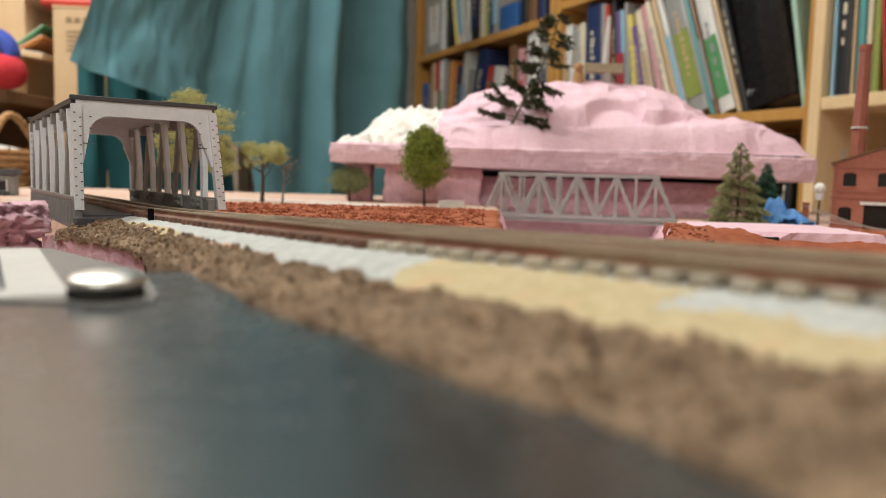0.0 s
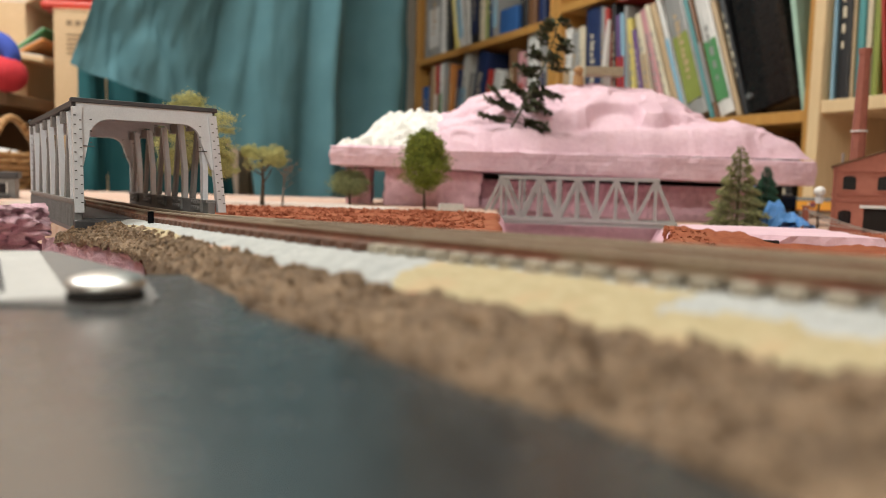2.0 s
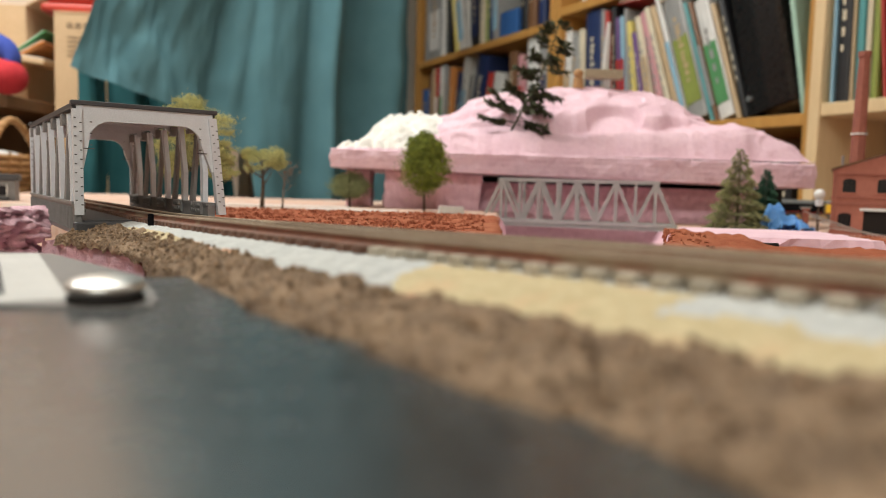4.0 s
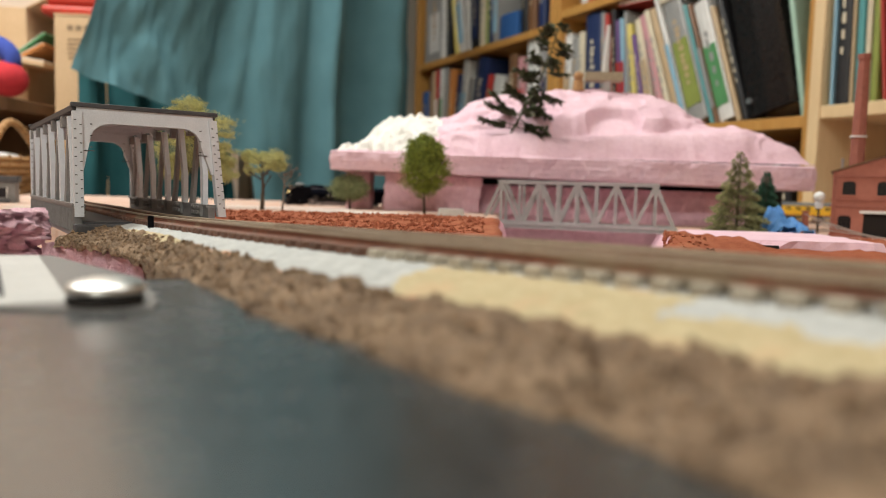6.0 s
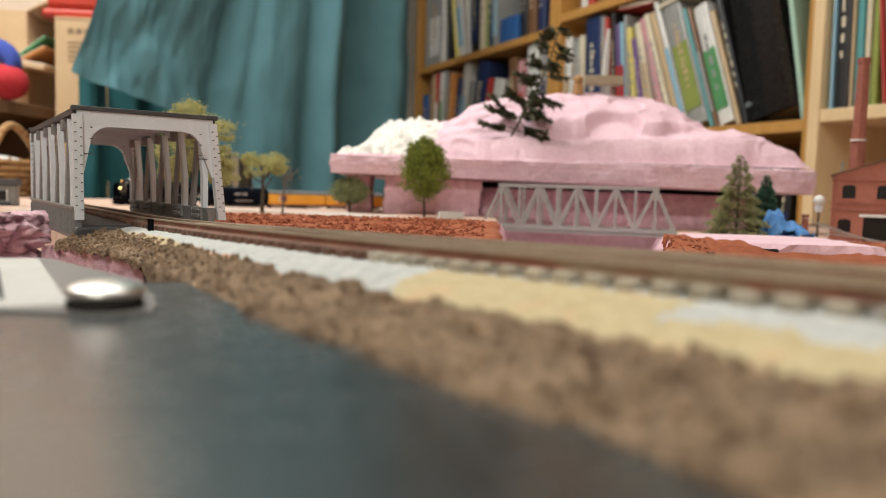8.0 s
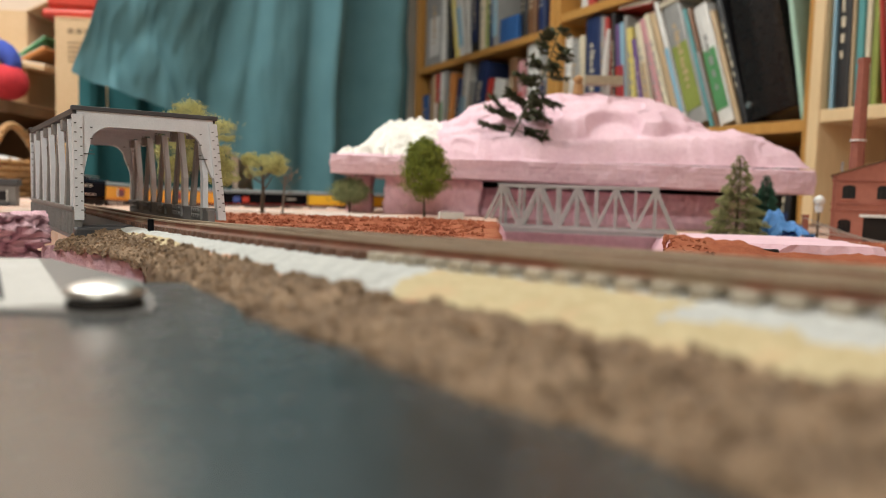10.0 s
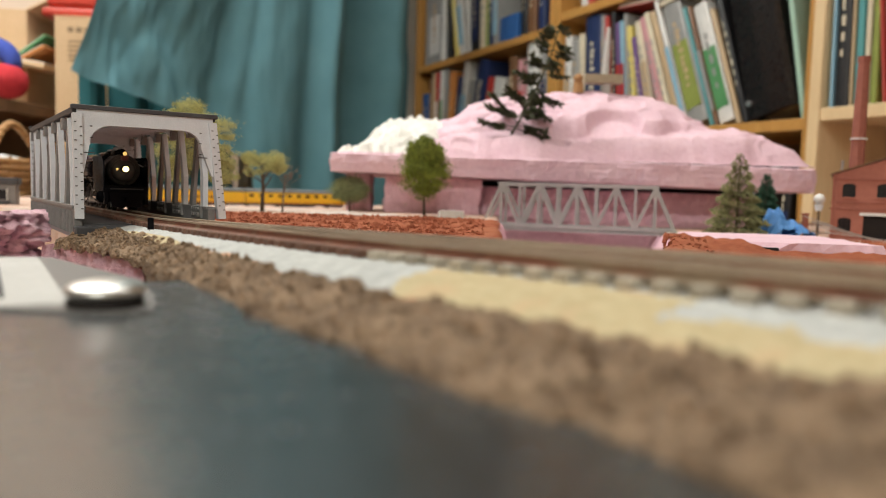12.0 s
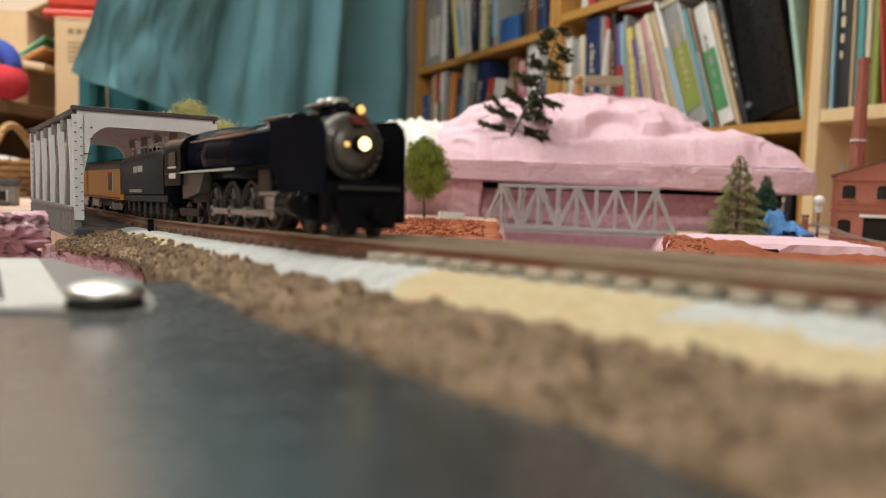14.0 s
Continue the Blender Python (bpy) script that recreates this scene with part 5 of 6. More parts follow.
globe_lamp(0.3205, 0.630, 0.0705)


def low_house():
    h = thing("grey_model_house", pose(-0.418, 0.63, ground_z(-0.4, 0.62), 0, 0, 24), "small grey model house with a dark flat roof", "model building")
    W, D, H = 0.044, 0.03, 0.0175
    part("wall", bx(0, W, 0, D, 0, H, 0.0004), M_MIDGREY, h)
    part("roof", bx(-0.002, W + 0.002, -0.002, D + 0.002, H, H + 0.006, 0.0008), M_DKGREY, h, "dark grey roof")
    for x in (0.006, 0.018, 0.031):
        w = part("window", bx(x, x + 0.006, -0.0009, 0.001, 0.005, 0.013, 0.0002), M_WINDOW, h)
        part("frame", box(bx(x - 0.001, x, -0.0013, 0.0005, 0.004, 0.014), x + 0.006, x + 0.007, -0.0013, 0.0005, 0.004, 0.014), M_WHITEPAINT, w)
    part("porch_step", bx(0.004, W - 0.004, -0.006, 0, 0, 0.003, 0.0004), M_DKGREY, h)


low_house()

mini_hut = thing("plank_hut", pose(0.176, 0.850, mountain_z(0.176, 0.85) - 0.003), "tiny grey wooden lookout hut on the foam mountain", "model building")
part("platform", bx(-0.020, 0.022, -0.008, 0.008, 0.012, 0.022, 0.0005), mat("weathered_wood", (0.42, 0.36, 0.24), (0.32, 0.27, 0.18), 0.8, 300, 0.3), mini_hut)
part("post", cyl(bmesh.new(), (0.006, 0, 0), (0.006, 0, 0.013), 0.004, seg=8), M_PAPER, mini_hut, "pale post")
part("cone_top", cyl(bmesh.new(), (0.003, 0, 0.022), (0.005, 0, 0.075), 0.0042, 0.0024, 10), M_PAPER, mini_hut, "pale paper cone")
cork = thing("cork_figure", pose(0.148, 0.845, mountain_z(0.148, 0.845) - 0.001), "small turned brown cork on the foam mountain", "cork")
part("body", cyl(bmesh.new(), (0, 0, 0), (0, 0, 0.012), 0.0062, 0.005, 14), M_WICKER, cork)
part("top", ball(bmesh.new(), (0, 0, 0.0165), 0.0055, 3), M_WICKER, cork, "", True)


# ---- loose pieces on the layout ----
def slab_thing(name, x, y, z, w, d, h, rz, material, label, category, seed, rough=0.0012):
    bm = bmesh.new()
    n = 48
    rings = []
    for zz, k in ((0, 1.0), (h * 0.5, 1.0), (h, 0.97)):
        ring = []
        for j in range(n):
            a = 2 * math.pi * j / n
            c, s = math.cos(a), math.sin(a)
            e = 1 / max(abs(c), abs(s)) ** 0.8
            r = 1 + rough / min(w, d) * 2 * fbm(c * 3, s * 3, seed + zz * 90, 3)
            ring.append(bm.verts.new((c * e * w / 2 * k * r, s * e * d / 2 * k * r, zz + 0.0004 * fbm(c * 5, s * 5, seed, 2))))
        rings.append(ring)
    for A, B in zip(rings, rings[1:]):
        for i in range(n):
            bm.faces.new((A[i], A[(i + 1) % n], B[(i + 1) % n], B[i]))
    bm.faces.new(rings[0][::-1])
    bm.faces.new(rings[-1])
    ob = link(name, bm, material)
    ob.matrix_world = pose(x, y, z, 0, 0, rz)
    return tagged(ob, label, category)


slab_thing("foam_offcut", 0.190, 0.428, 0.0690, 0.094, 0.098, 0.0090, -6, M_FOAM, "loose pale pink foam offcut on the clay", "foam", 3, 0.006)
slab_thing("board_ledge", -0.075, 0.60, ground_z(-0.075, 0.6) - 0.002, 0.075, 0.05, 0.0042, 3, M_CORK, "pale pinkish board lying on the ground", "board", 5)
slab_thing("board_ledge", -0.19, 0.70, ground_z(-0.19, 0.7) - 0.002, 0.20, 0.05, 0.0028, 6, M_CORK, "long pale board lying beneath the trees", "board", 6)
slab_thing("paper_block", 0.006, 0.63, ground_z(0.006, 0.63) - 0.001, 0.022, 0.012, 0.0072, 4, M_PAPER, "small white paper block on the ground", "block", 8, 0.0004)
slab_thing("paper_scrap", -0.022, 0.60, ground_z(-0.022, 0.60) - 0.0005, 0.016, 0.01, 0.0018, 14, M_PAPER, "white paper scrap on the ground", "paper", 9, 0.0004)
slab_thing("board_ledge", 0.222, 0.585, 0.0665, 0.052, 0.03, 0.0036, -9, M_CORK, "pale board ledge at the end of the truss bridge", "board", 10)
slab_thing("board_ledge", 0.006, 0.685, 0.0685, 0.072, 0.022, 0.0045, -4, M_CORK, "pale board ledge at the end of the truss bridge", "board", 11)
slab_thing("black_strip", 0.1515, 0.366, 0.0712, 0.031, 0.0030, 0.0052, -6, M_DARK, "black plastic strip along the foam offcut", "strip", 12, 0.0002)


def tape():
    t = thing("blue_tape", pose(0.272, 0.585, 0.0700) @ Matrix.Diagonal((0.9, 1.0, 1.5, 1)), "crumpled blue masking tape on the ground", "tape")
    r = random.Random(2)
    def crumple(name, x0, x1, h, seed):
        def f(u, v):
            x = x0 + (x1 - x0) * u
            z = h * math.sin(math.pi * min(1, u * 0.9 + 0.05)) * (0.35 + 0.65 * v) + 0.0035 * noise.noise(Vector((u * 5, v * 5, seed)))
            return (x + 0.004 * noise.noise(Vector((u * 4, v * 4, seed + 5))), -0.012 + 0.026 * v, max(0, z))
        part(name, sheet([k / 12 for k in range(13)], [k / 10 for k in range(11)], f), M_TAPE, t)
    crumple("fold", -0.018, 0.010, 0.016, 1.0)
    crumple("strip", 0.0, 0.024, 0.010, 3.0)
    crumple("loose_end", -0.02, -0.002, 0.006, 7.0)


tape()

rod = thing("wire_bundle", pose(0.303, 0.575, 0.0700), "thin wires lying before the factory", "wire")
for k in range(4):
    part("wire", cyl(bmesh.new(), (-0.012 + 0.004 * k, 0.02 - 0.004 * k, 0.018 - 0.004 * k), (0.03 + 0.004 * k, -0.006, 0.001), 0.0004, seg=6), M_STEEL, rod)

brick_stub = thing("brick_gate_post", pose(0.3110, 0.633, 0.0695), "short brick red model gate post", "model post")
part("post", bx(-0.002, 0.002, -0.002, 0.002, 0, 0.019, 0.0002), M_BRICKRED, brick_stub)
part("cap", bx(-0.0026, 0.0026, -0.0026, 0.0026, 0.019, 0.0202, 0.0002), M_BRICKRED, brick_stub)

peg = thing("track_clip", Matrix.Translation(strip(S_PORTAL + 0.046, 0.0100, -0.0015)) @ Matrix.Rotation(radians(-60), 4, "Z"), "small black plastic clip on the track edge", "clip")
part("plate", bx(-0.0008, 0.0008, -0.001, 0.001, -0.004, 0.0018, 0.0002), M_BLACK, peg)
part("foot", bx(-0.0008, 0.003, -0.001, 0.001, -0.004, -0.0025, 0.0002), M_BLACK, peg)


# rock face under the far end of the portal bridge
def rock(u, v):
    a = u * 2.2 - 0.4
    r = 0.055 + 0.020 * fbm(u * 7, v * 5, 0.2, 5) + 0.008 * abs(fbm(u * 22, v * 16, 1.2, 4))
    return (-0.255 + r * math.cos(a + 4.0) * 1.3, 0.385 + r * math.sin(a + 4.0), 0.0855 - 0.003 * abs(fbm(u * 9, 2, 2)) - 0.066 * v)


structure("rock_face", sheet([k / 110 for k in range(111)], [k / 80 for k in range(81)], rock), M_FOAMEDGE, "rough pink foam rock face of the ravine", True, "foam")

# ---- things close to the viewer ----
plate = thing("glass_tablet", pose(0.0, 0.0, 0.0), "dark glossy glass tablet lying before the layout", "tablet")
part("screen", prism(bmesh.new(), [(-0.22, -0.06), (0.16, -0.06), (0.16, 0.165), (-0.045, 0.158), (-0.0640, 0.150), (-0.0500, 0.1222), (-0.0490, 0.1150), (-0.0530, 0.1130), (-0.22, 0.1130)], 0.0745, 0.0795, "z"), M_GLOSS, plate)
for x, y in ((-0.2, -0.04), (0.15, -0.04), (-0.03, 0.145), (0.15, 0.155)):
    part("stand_foot", cyl(bmesh.new(), (x, y, 0.015), (x, y, 0.0746), 0.004, seg=16), M_DARK, plate, "dark rubber foot")

case = thing("aluminium_case", pose(-0.1, 0.09, 0.015), "brushed aluminium drive case with a paper label", "metal case")
part("body", prism(bmesh.new(), [(-0.12, 0.0215), (0.0500, 0.0215), (0.0545, 0.0245), (0.0524, 0.0322), (0.0382, 0.0598), (-0.0010, 0.0985), (-0.12, 0.0985)], 0.0, 0.0650, "z"), M_ALU, case)
TURN = Matrix.Translation((-0.003, 0.096, 0)) @ Matrix.Rotation(radians(-58), 4, "Z")
lab = part("label", bx(0.0, 0.081, -0.060, 0.0, 0.0650, 0.0653, 0, TURN), M_PAPER, case, "white paper label")
g = bmesh.new()
for k in range(9):
    box(g, 0.010 + 0.004 * (k % 3), 0.072 - 0.005 * (k % 2), -0.056 + k * 0.0058, -0.0552 + k * 0.0058, 0.0653, 0.0655, 0, TURN)
part("print", g, M_INK, lab, "black printed bars")

screw = thing("domed_screw", pose(-0.0545, 0.1180, 0.0800), "polished domed screw head on the metal case", "screw")
part("dome", ball(bmesh.new(), (0, 0, 0.0024), 0.0062, 4, (1, 1, 0.30)), M_CHROME, screw, "", True)
part("washer", cyl(bmesh.new(), (0, 0, 0), (0, 0, 0.0013), 0.0058, seg=40), M_DARK, screw, "dark washer")


# ---- train ----
def tube(pts, r0, n=24, cap=True):
    """A body of revolution along x: pts are (x, z of the centre, radius)."""
    bm = bmesh.new()
    rings = [[bm.verts.new((x, r * math.sin(2 * math.pi * k / n), z + r * math.cos(2 * math.pi * k / n))) for k in range(n)] for x, z, r in pts]
    for A, B in zip(rings, rings[1:]):
        for i in range(n):
            bm.faces.new((A[i], A[(i + 1) % n], B[(i + 1) % n], B[i]))
    if cap:
        bm.faces.new(rings[0][::-1])
        bm.faces.new(rings[-1])
    bmesh.ops.recalc_face_normals(bm, faces=bm.faces[:])
    return bm


def spoked_wheel(r, w, spokes, tyre=0.0008):
    bm = bmesh.new()
    n = 32
    for a, b, x in ((r, r - tyre, 0),):
        rings = [[bm.verts.new((q * math.cos(2 * math.pi * k / n), y, q * math.sin(2 * math.pi * k / n))) for k in range(n)] for q, y in ((r, -w / 2), (r, w / 2), (r - tyre, w / 2), (r - tyre, -w / 2))]
        for i in range(4):
            A, B = rings[i], rings[(i + 1) % 4]
            for k in range(n):
                bm.faces.new((A[k], A[(k + 1) % n], B[(k + 1) % n], B[k]))
    cyl(bm, (0, -w / 2, 0), (0, w / 2, 0), r * 0.24, seg=12)
    for k in range(spokes):
        a = 2 * math.pi * k / spokes
        cyl(bm, (0.2 * r * math.cos(a), 0, 0.2 * r * math.sin(a)), ((r - tyre * 0.7) * math.cos(a), 0, (r - tyre * 0.7) * math.sin(a)), r * 0.07, seg=5)
    # counterweight
    prism(bm, [(r * 0.85 * math.cos(a), r * 0.85 * math.sin(a)) for a in (2.5, 2.8, 3.14, 3.5, 3.8)], -w / 3, w / 3)
    bmesh.ops.recalc_face_normals(bm, faces=bm.faces[:])
    return bm


def wheelset(parent, x, r, name="wheelset", material=None):
    bm = bmesh.new()
    for y in (-0.0047, 0.0047):
        cyl(bm, (x, y - 0.0009, r), (x, y + 0.0009, r), r, seg=20)
        cyl(bm, (x, y + math.copysign(0.0008, y), r), (x, y + math.copysign(0.0014, y), r), r * 0.72, r * 0.6, seg=20)
    cyl(bm, (x, -0.0045, r), (x, 0.0045, r), 0.0007, seg=8)
    return part(name, bm, material or M_WHEEL, parent)


DRIVERS = (-0.0300, -0.0437, -0.0574, -0.0711)
RD = 0.00635


def locomotive():
    e = thing("steam_locomotive", pose(0, 0, 0), "black steam locomotive model with smoke deflectors and lit headlight", "locomotive")
    zc = 0.0196
    part("boiler", tube([(-0.090, zc + 0.0006, 0.0088), (-0.07, zc + 0.0005, 0.0088), (-0.055, zc, 0.0084), (-0.014, zc, 0.0080)], 0), M_NAVY, e, "", True)
    front = part("smokebox", tube([(-0.0142, zc, 0.0078), (-0.001, zc, 0.0076), (-0.0002, zc, 0.0073)], 0), M_SMOKE, e, "graphite grey smokebox", True)
    part("smokebox_door", tube([(-0.0004, zc - 0.0003, 0.0058), (0.0006, zc - 0.0003, 0.0054), (0.0014, zc - 0.0003, 0.0038), (0.0017, zc - 0.0003, 0.002)], 0), M_SMOKE, front, "domed graphite grey door", True)
    bolts = bmesh.new()
    for k in range(20):
        a = 2 * math.pi * k / 20
        ball(bolts, (0.0002, 0.0066 * math.sin(a), zc + 0.0066 * math.cos(a)), 0.00035, 1)
    part("bolts", bolts, M_SMOKE, front)
    lamp = part("headlight", tube([(0.0005, zc + 0.0004, 0.0019), (0.0042, zc + 0.0004, 0.0019)], 0), M_BLACK, e, "round headlight housing")
    part("lens", ball(bmesh.new(), (0.0043, 0, zc + 0.0004), 0.00140, 3, (0.35, 1, 1)), M_HEADLIGHT, lamp, "glowing warm headlight lens", True)
    upper = part("upper_headlight", tube([(-0.001, zc + 0.0078, 0.0012), (0.0025, zc + 0.0078, 0.0012)], 0), M_BLACK, e, "upper lamp housing")
    part("lens", ball(bmesh.new(), (0.0026, 0, zc + 0.0078), 0.0010, 2, (0.3, 1, 1)), M_MARKER, upper, "dim glowing upper lens", True)
    part("side_marker", ball(bmesh.new(), (0.003, -0.0036, zc + 0.0002), 0.0006, 2), M_MARKER, e, "small amber glowing marker", True)
    part("bell_bracket", bx(0.0, 0.003, -0.0016, 0.0016, zc + 0.0045, zc + 0.0066, 0.0004), M_DULLRED, e, "dark red bell bracket")
    # double stack and its casing
    part("stack_casing", tube([(-0.016, zc + 0.0072, 0.0032), (-0.0055, zc + 0.0072, 0.0032)], 0), M_BLACK, e, "", True)
    st = bmesh.new()
    for x in (-0.0085, -0.0125):
        cyl(st, (x, 0, zc + 0.008), (x, 0, zc + 0.0112), 0.0024, 0.0026, 16)
    part("double_stack", st, M_STEEL, e, "bright double smokestack", True)
    part("feedwater_heater", bx(-0.016, -0.0055, -0.0046, 0.0046, zc + 0.0094, zc + 0.0100, 0.0003), M_STEEL, e)
    part("steam_dome", tube([(-0.043, zc + 0.0062, 0.0030), (-0.042, zc + 0.0066, 0.0034), (-0.027, zc + 0.0066, 0.0034), (-0.026, zc + 0.0062, 0.003)], 0), M_BLACK, e, "long dark sand and steam dome", True)
    part("dome_rail", cyl(bmesh.new(), (-0.043, -0.0036, zc + 0.0088), (-0.026, -0.0036, zc + 0.0088), 0.0003, seg=6), M_STEEL, e)
    # thin red strip that paints the reddish reflection along the boiler
    part("boiler_reflection", bx(-0.066, -0.045, -0.0072, -0.0066, zc + 0.0048, zc + 0.0062), M_DULLRED, e, "dull red strip that paints a reflection on the boiler")
    hr = bmesh.new()
    for s in (-1, 1):
        cyl(hr, (-0.086, s * 0.0078, zc + 0.0052), (-0.018, s * 0.0078, zc + 0.0052), 0.00025, seg=6)
        for k in range(8):
            cyl(hr, (-0.084 + k * 0.009, s * 0.0070, zc + 0.0052), (-0.084 + k * 0.009, s * 0.0080, zc + 0.0052), 0.0002, seg=5)
    part("handrails", hr, M_STEEL, e)
    for s in (-1, 1):
        # tall smoke deflector with a bent-in top
        d = bmesh.new()
        outline = [(-0.0165, 0.0092), (0.0048, 0.0092), (0.0050, 0.0215), (0.0040, 0.0240), (0.001, 0.0258), (-0.0225, 0.0262), (-0.0225, 0.0165)]
        prism(d, outline, s * 0.0096, s * 0.0101)
        part("smoke_deflector", d, M_NAVY if s < 0 else M_BLACK, e, "tall dark smoke deflector")
        part("deflector_stay", cyl(bmesh.new(), (-0.004, s * 0.0097, 0.0215), (-0.004, s * 0.0075, 0.0225), 0.0003, seg=6), M_STEEL, e)
        rb = bmesh.new()
        box(rb, -0.088, -0.0165, s * 0.0072 - 0.0024, s * 0.0072 + 0.0024, 0.0152, 0.0160)
        part("running_board", rb, M_BLACK, e)
        part("white_edge", bx(-0.106, -0.046, s * 0.0097 - 0.0002, s * 0.0097 + 0.0002, 0.01545, 0.0159), M_WHITEPAINT, e, "white painted running board edge")
        part("running_board_slope", prism(bmesh.new(), [(-0.0165, 0.0152), (-0.0165, 0.0160), (-0.010, 0.0105), (-0.010, 0.0097)], s * 0.0072 - 0.0024, s * 0.0072 + 0.0024), M_BLACK, e)
        part("cylinder",
             _shift(tube([(-0.0175, 0.0068, 0.0034), (-0.0035, 0.0068, 0.0034), (-0.0030, 0.0068, 0.0024)], 0), s * 0.0078), M_BLACK, e, "", True)
        part("valve_chest", _shift(tube([(-0.0185, 0.0118, 0.0020), (-0.0030, 0.0118, 0.0020)], 0), s * 0.0080), M_BLACK, e, "", True)
        part("firebox_side", prism(bmesh.new(), [(-0.090, 0.0075), (-0.075, 0.0095), (-0.071, 0.0152), (-0.091, 0.0152)], s * 0.0060, s * 0.0090), M_SMOKE, e, "grey firebox side")
        part("valve_hanger", bx(-0.034, -0.027, s * 0.0074 - 0.0006, s * 0.0074 + 0.0006, 0.0085, 0.0152, 0.0003), M_WHEEL, e)
        part("crosshead", bx(-0.0275, -0.0225, s * 0.0082 - 0.0010, s * 0.0082 + 0.0010, 0.0055, 0.0085, 0.0004), M_STEEL, e)
        part("slide_bar", bx(-0.032, -0.017, s * 0.0082 - 0.0005, s * 0.0082 + 0.0005, 0.0089, 0.0096, 0.0001), M_STEEL, e)
    part("frame", bx(-0.100, 0.003, -0.0030, 0.0030, 0.0050, 0.0125, 0.0004), M_BLACK, e)
    part("pilot_beam", bx(0.0030, 0.0058, -0.0098, 0.0098, 0.0088, 0.0110, 0.0004), M_BLACK, e)
    part("pilot_deck", bx(-0.010, 0.0046, -0.0096, 0.0096, 0.0108, 0.0118, 0.0003), M_BLACK, e)
    pl = bmesh.new()
    prism(pl, [(-0.0080, 0.0088), (0.0080, 0.0088), (0.0066, 0.0018), (-0.0066, 0.0018)], 0.0040, 0.0062, "x")
    part("pilot", pl, M_BLACK, e)
    part("coupler", bx(0.006, 0.0105, -0.0012, 0.0012, 0.0042, 0.0064, 0.0004), M_BLACK, e)
    part("pilot_steps", box(bx(0.0025, 0.0055, -0.0098, -0.0082, 0.0030, 0.0088), 0.0025, 0.0055, 0.0082, 0.0098, 0.0030, 0.0088), M_BLACK, e)
    part("pilot_grab_bar", cyl(bmesh.new(), (0.0068, -0.0075, 0.0104), (0.0068, 0.0075, 0.0104), 0.0003, seg=6), M_WHEEL, e)
    part("number_plate", bx(0.0058, 0.0061, -0.0014, 0.0014, 0.0073, 0.0082), M_WHITEPAINT, e, "small white plate")
    # cab
    part("cab_side", bx(-0.106, -0.0895, -0.0099, -0.0093, 0.0118, 0.0235), M_BLACK, e)
    part("cab_side", bx(-0.106, -0.0895, 0.0093, 0.0099, 0.0118, 0.0235), M_BLACK, e)
    part("cab_front", bx(-0.0905, -0.0895, -0.0093, 0.0093, 0.0118, 0.0250), M_BLACK, e)
    rf = bmesh.new()
    arc = [(0.0101 * math.cos(math.pi * k / 14), 0.0232 + 0.0052 * math.sin(math.pi * k / 14)) for k in range(15)]
    prism(rf, arc + [(-0.0094, 0.0230), (0.0094, 0.0230)], -0.1075, -0.0890, "x")
    part("cab_roof", rf, M_BLACK, e, "", False)
    for s in (-1, 1):
        w = part("cab_window", bx(-0.1005, -0.094, s * 0.0100 - 0.0002, s * 0.0100 + 0.0002, 0.0178, 0.0222), M_WINDOW, e)
        part("arm_rest", bx(-0.1005, -0.094, s * 0.0102 - 0.0003, s * 0.0102 + 0.0003, 0.0172, 0.0177), M_WHITEPAINT, w)
        part("number_bar", bx(-0.1005, -0.0945, s * 0.0100 - 0.00015, s * 0.0100 + 0.00015, 0.0140, 0.0156), M_WHITEPAINT, e, "white painted number bar")
    for x in (0.0002, -0.0105):
        wheelset(e, x, 0.0029, "pilot_wheelset", M_WHEEL)
    wheelset(e, -0.0845, 0.0033, "trailing_wheelset")
    wheelset(e, -0.0945, 0.0033, "trailing_wheelset")
    tf = bmesh.new()
    for s in (-1, 1):
        box(tf, -0.099, -0.080, s * 0.0066 - 0.0007, s * 0.0066 + 0.0007, 0.0022, 0.0048, 0.0004)
    part("trailing_truck", tf, M_BLACK, e)
    axles, rods = [], []
    wheel_mesh = None
    for x in DRIVERS:
        bm = bmesh.new()
        for y in (-0.0048, 0.0048):
            w = spoked_wheel(RD, 0.0020, 14)
            bmesh.ops.translate(w, vec=(0, y, 0), verts=w.verts[:])
            me = bpy.data.meshes.new("tmp")
            w.to_mesh(me)
            w.free()
            bm.from_mesh(me)
            bpy.data.meshes.remove(me)
        cyl(bm, (0, -0.0045, 0), (0, 0.0045, 0), 0.0009, seg=8)
        for y in (-1, 1):
            cyl(bm, (0.0030, y * 0.0058, 0), (0.0030, y * 0.0076, 0), 0.0008, seg=8)
        ax = part("driving_wheelset", bm, M_WHEEL, e, "spoked driving wheels with bright tyres")
        ax.location = (x, 0, RD)
        axles.append(ax)
    for s in (-1, 1):
        bm = bmesh.new()
        box(bm, DRIVERS[-1] - 0.0010, DRIVERS[0] + 0.0010, s * 0.0068 - 0.0004, s * 0.0068 + 0.0004, -0.0008, 0.0008, 0.0003)
        for x in DRIVERS:
            cyl(bm, (x, s * 0.0063, 0), (x, s * 0.0074, 0), 0.0015, seg=12)
        r = part("side_rod", bm, M_STEEL, e, "bright steel side rod")
        r.location = (0, 0, RD)
        rods.append(r)
        bm = bmesh.new()
        box(bm, DRIVERS[1] - 0.0008, -0.0262, s * 0.0080 - 0.0004, s * 0.0080 + 0.0004, -0.0007, 0.0007, 0.0002)
        cyl(bm, (DRIVERS[1], s * 0.0074, 0), (DRIVERS[1], s * 0.0086, 0), 0.0014, seg=12)
        r = part("main_rod", bm, M_STEEL, e, "bright steel main rod")
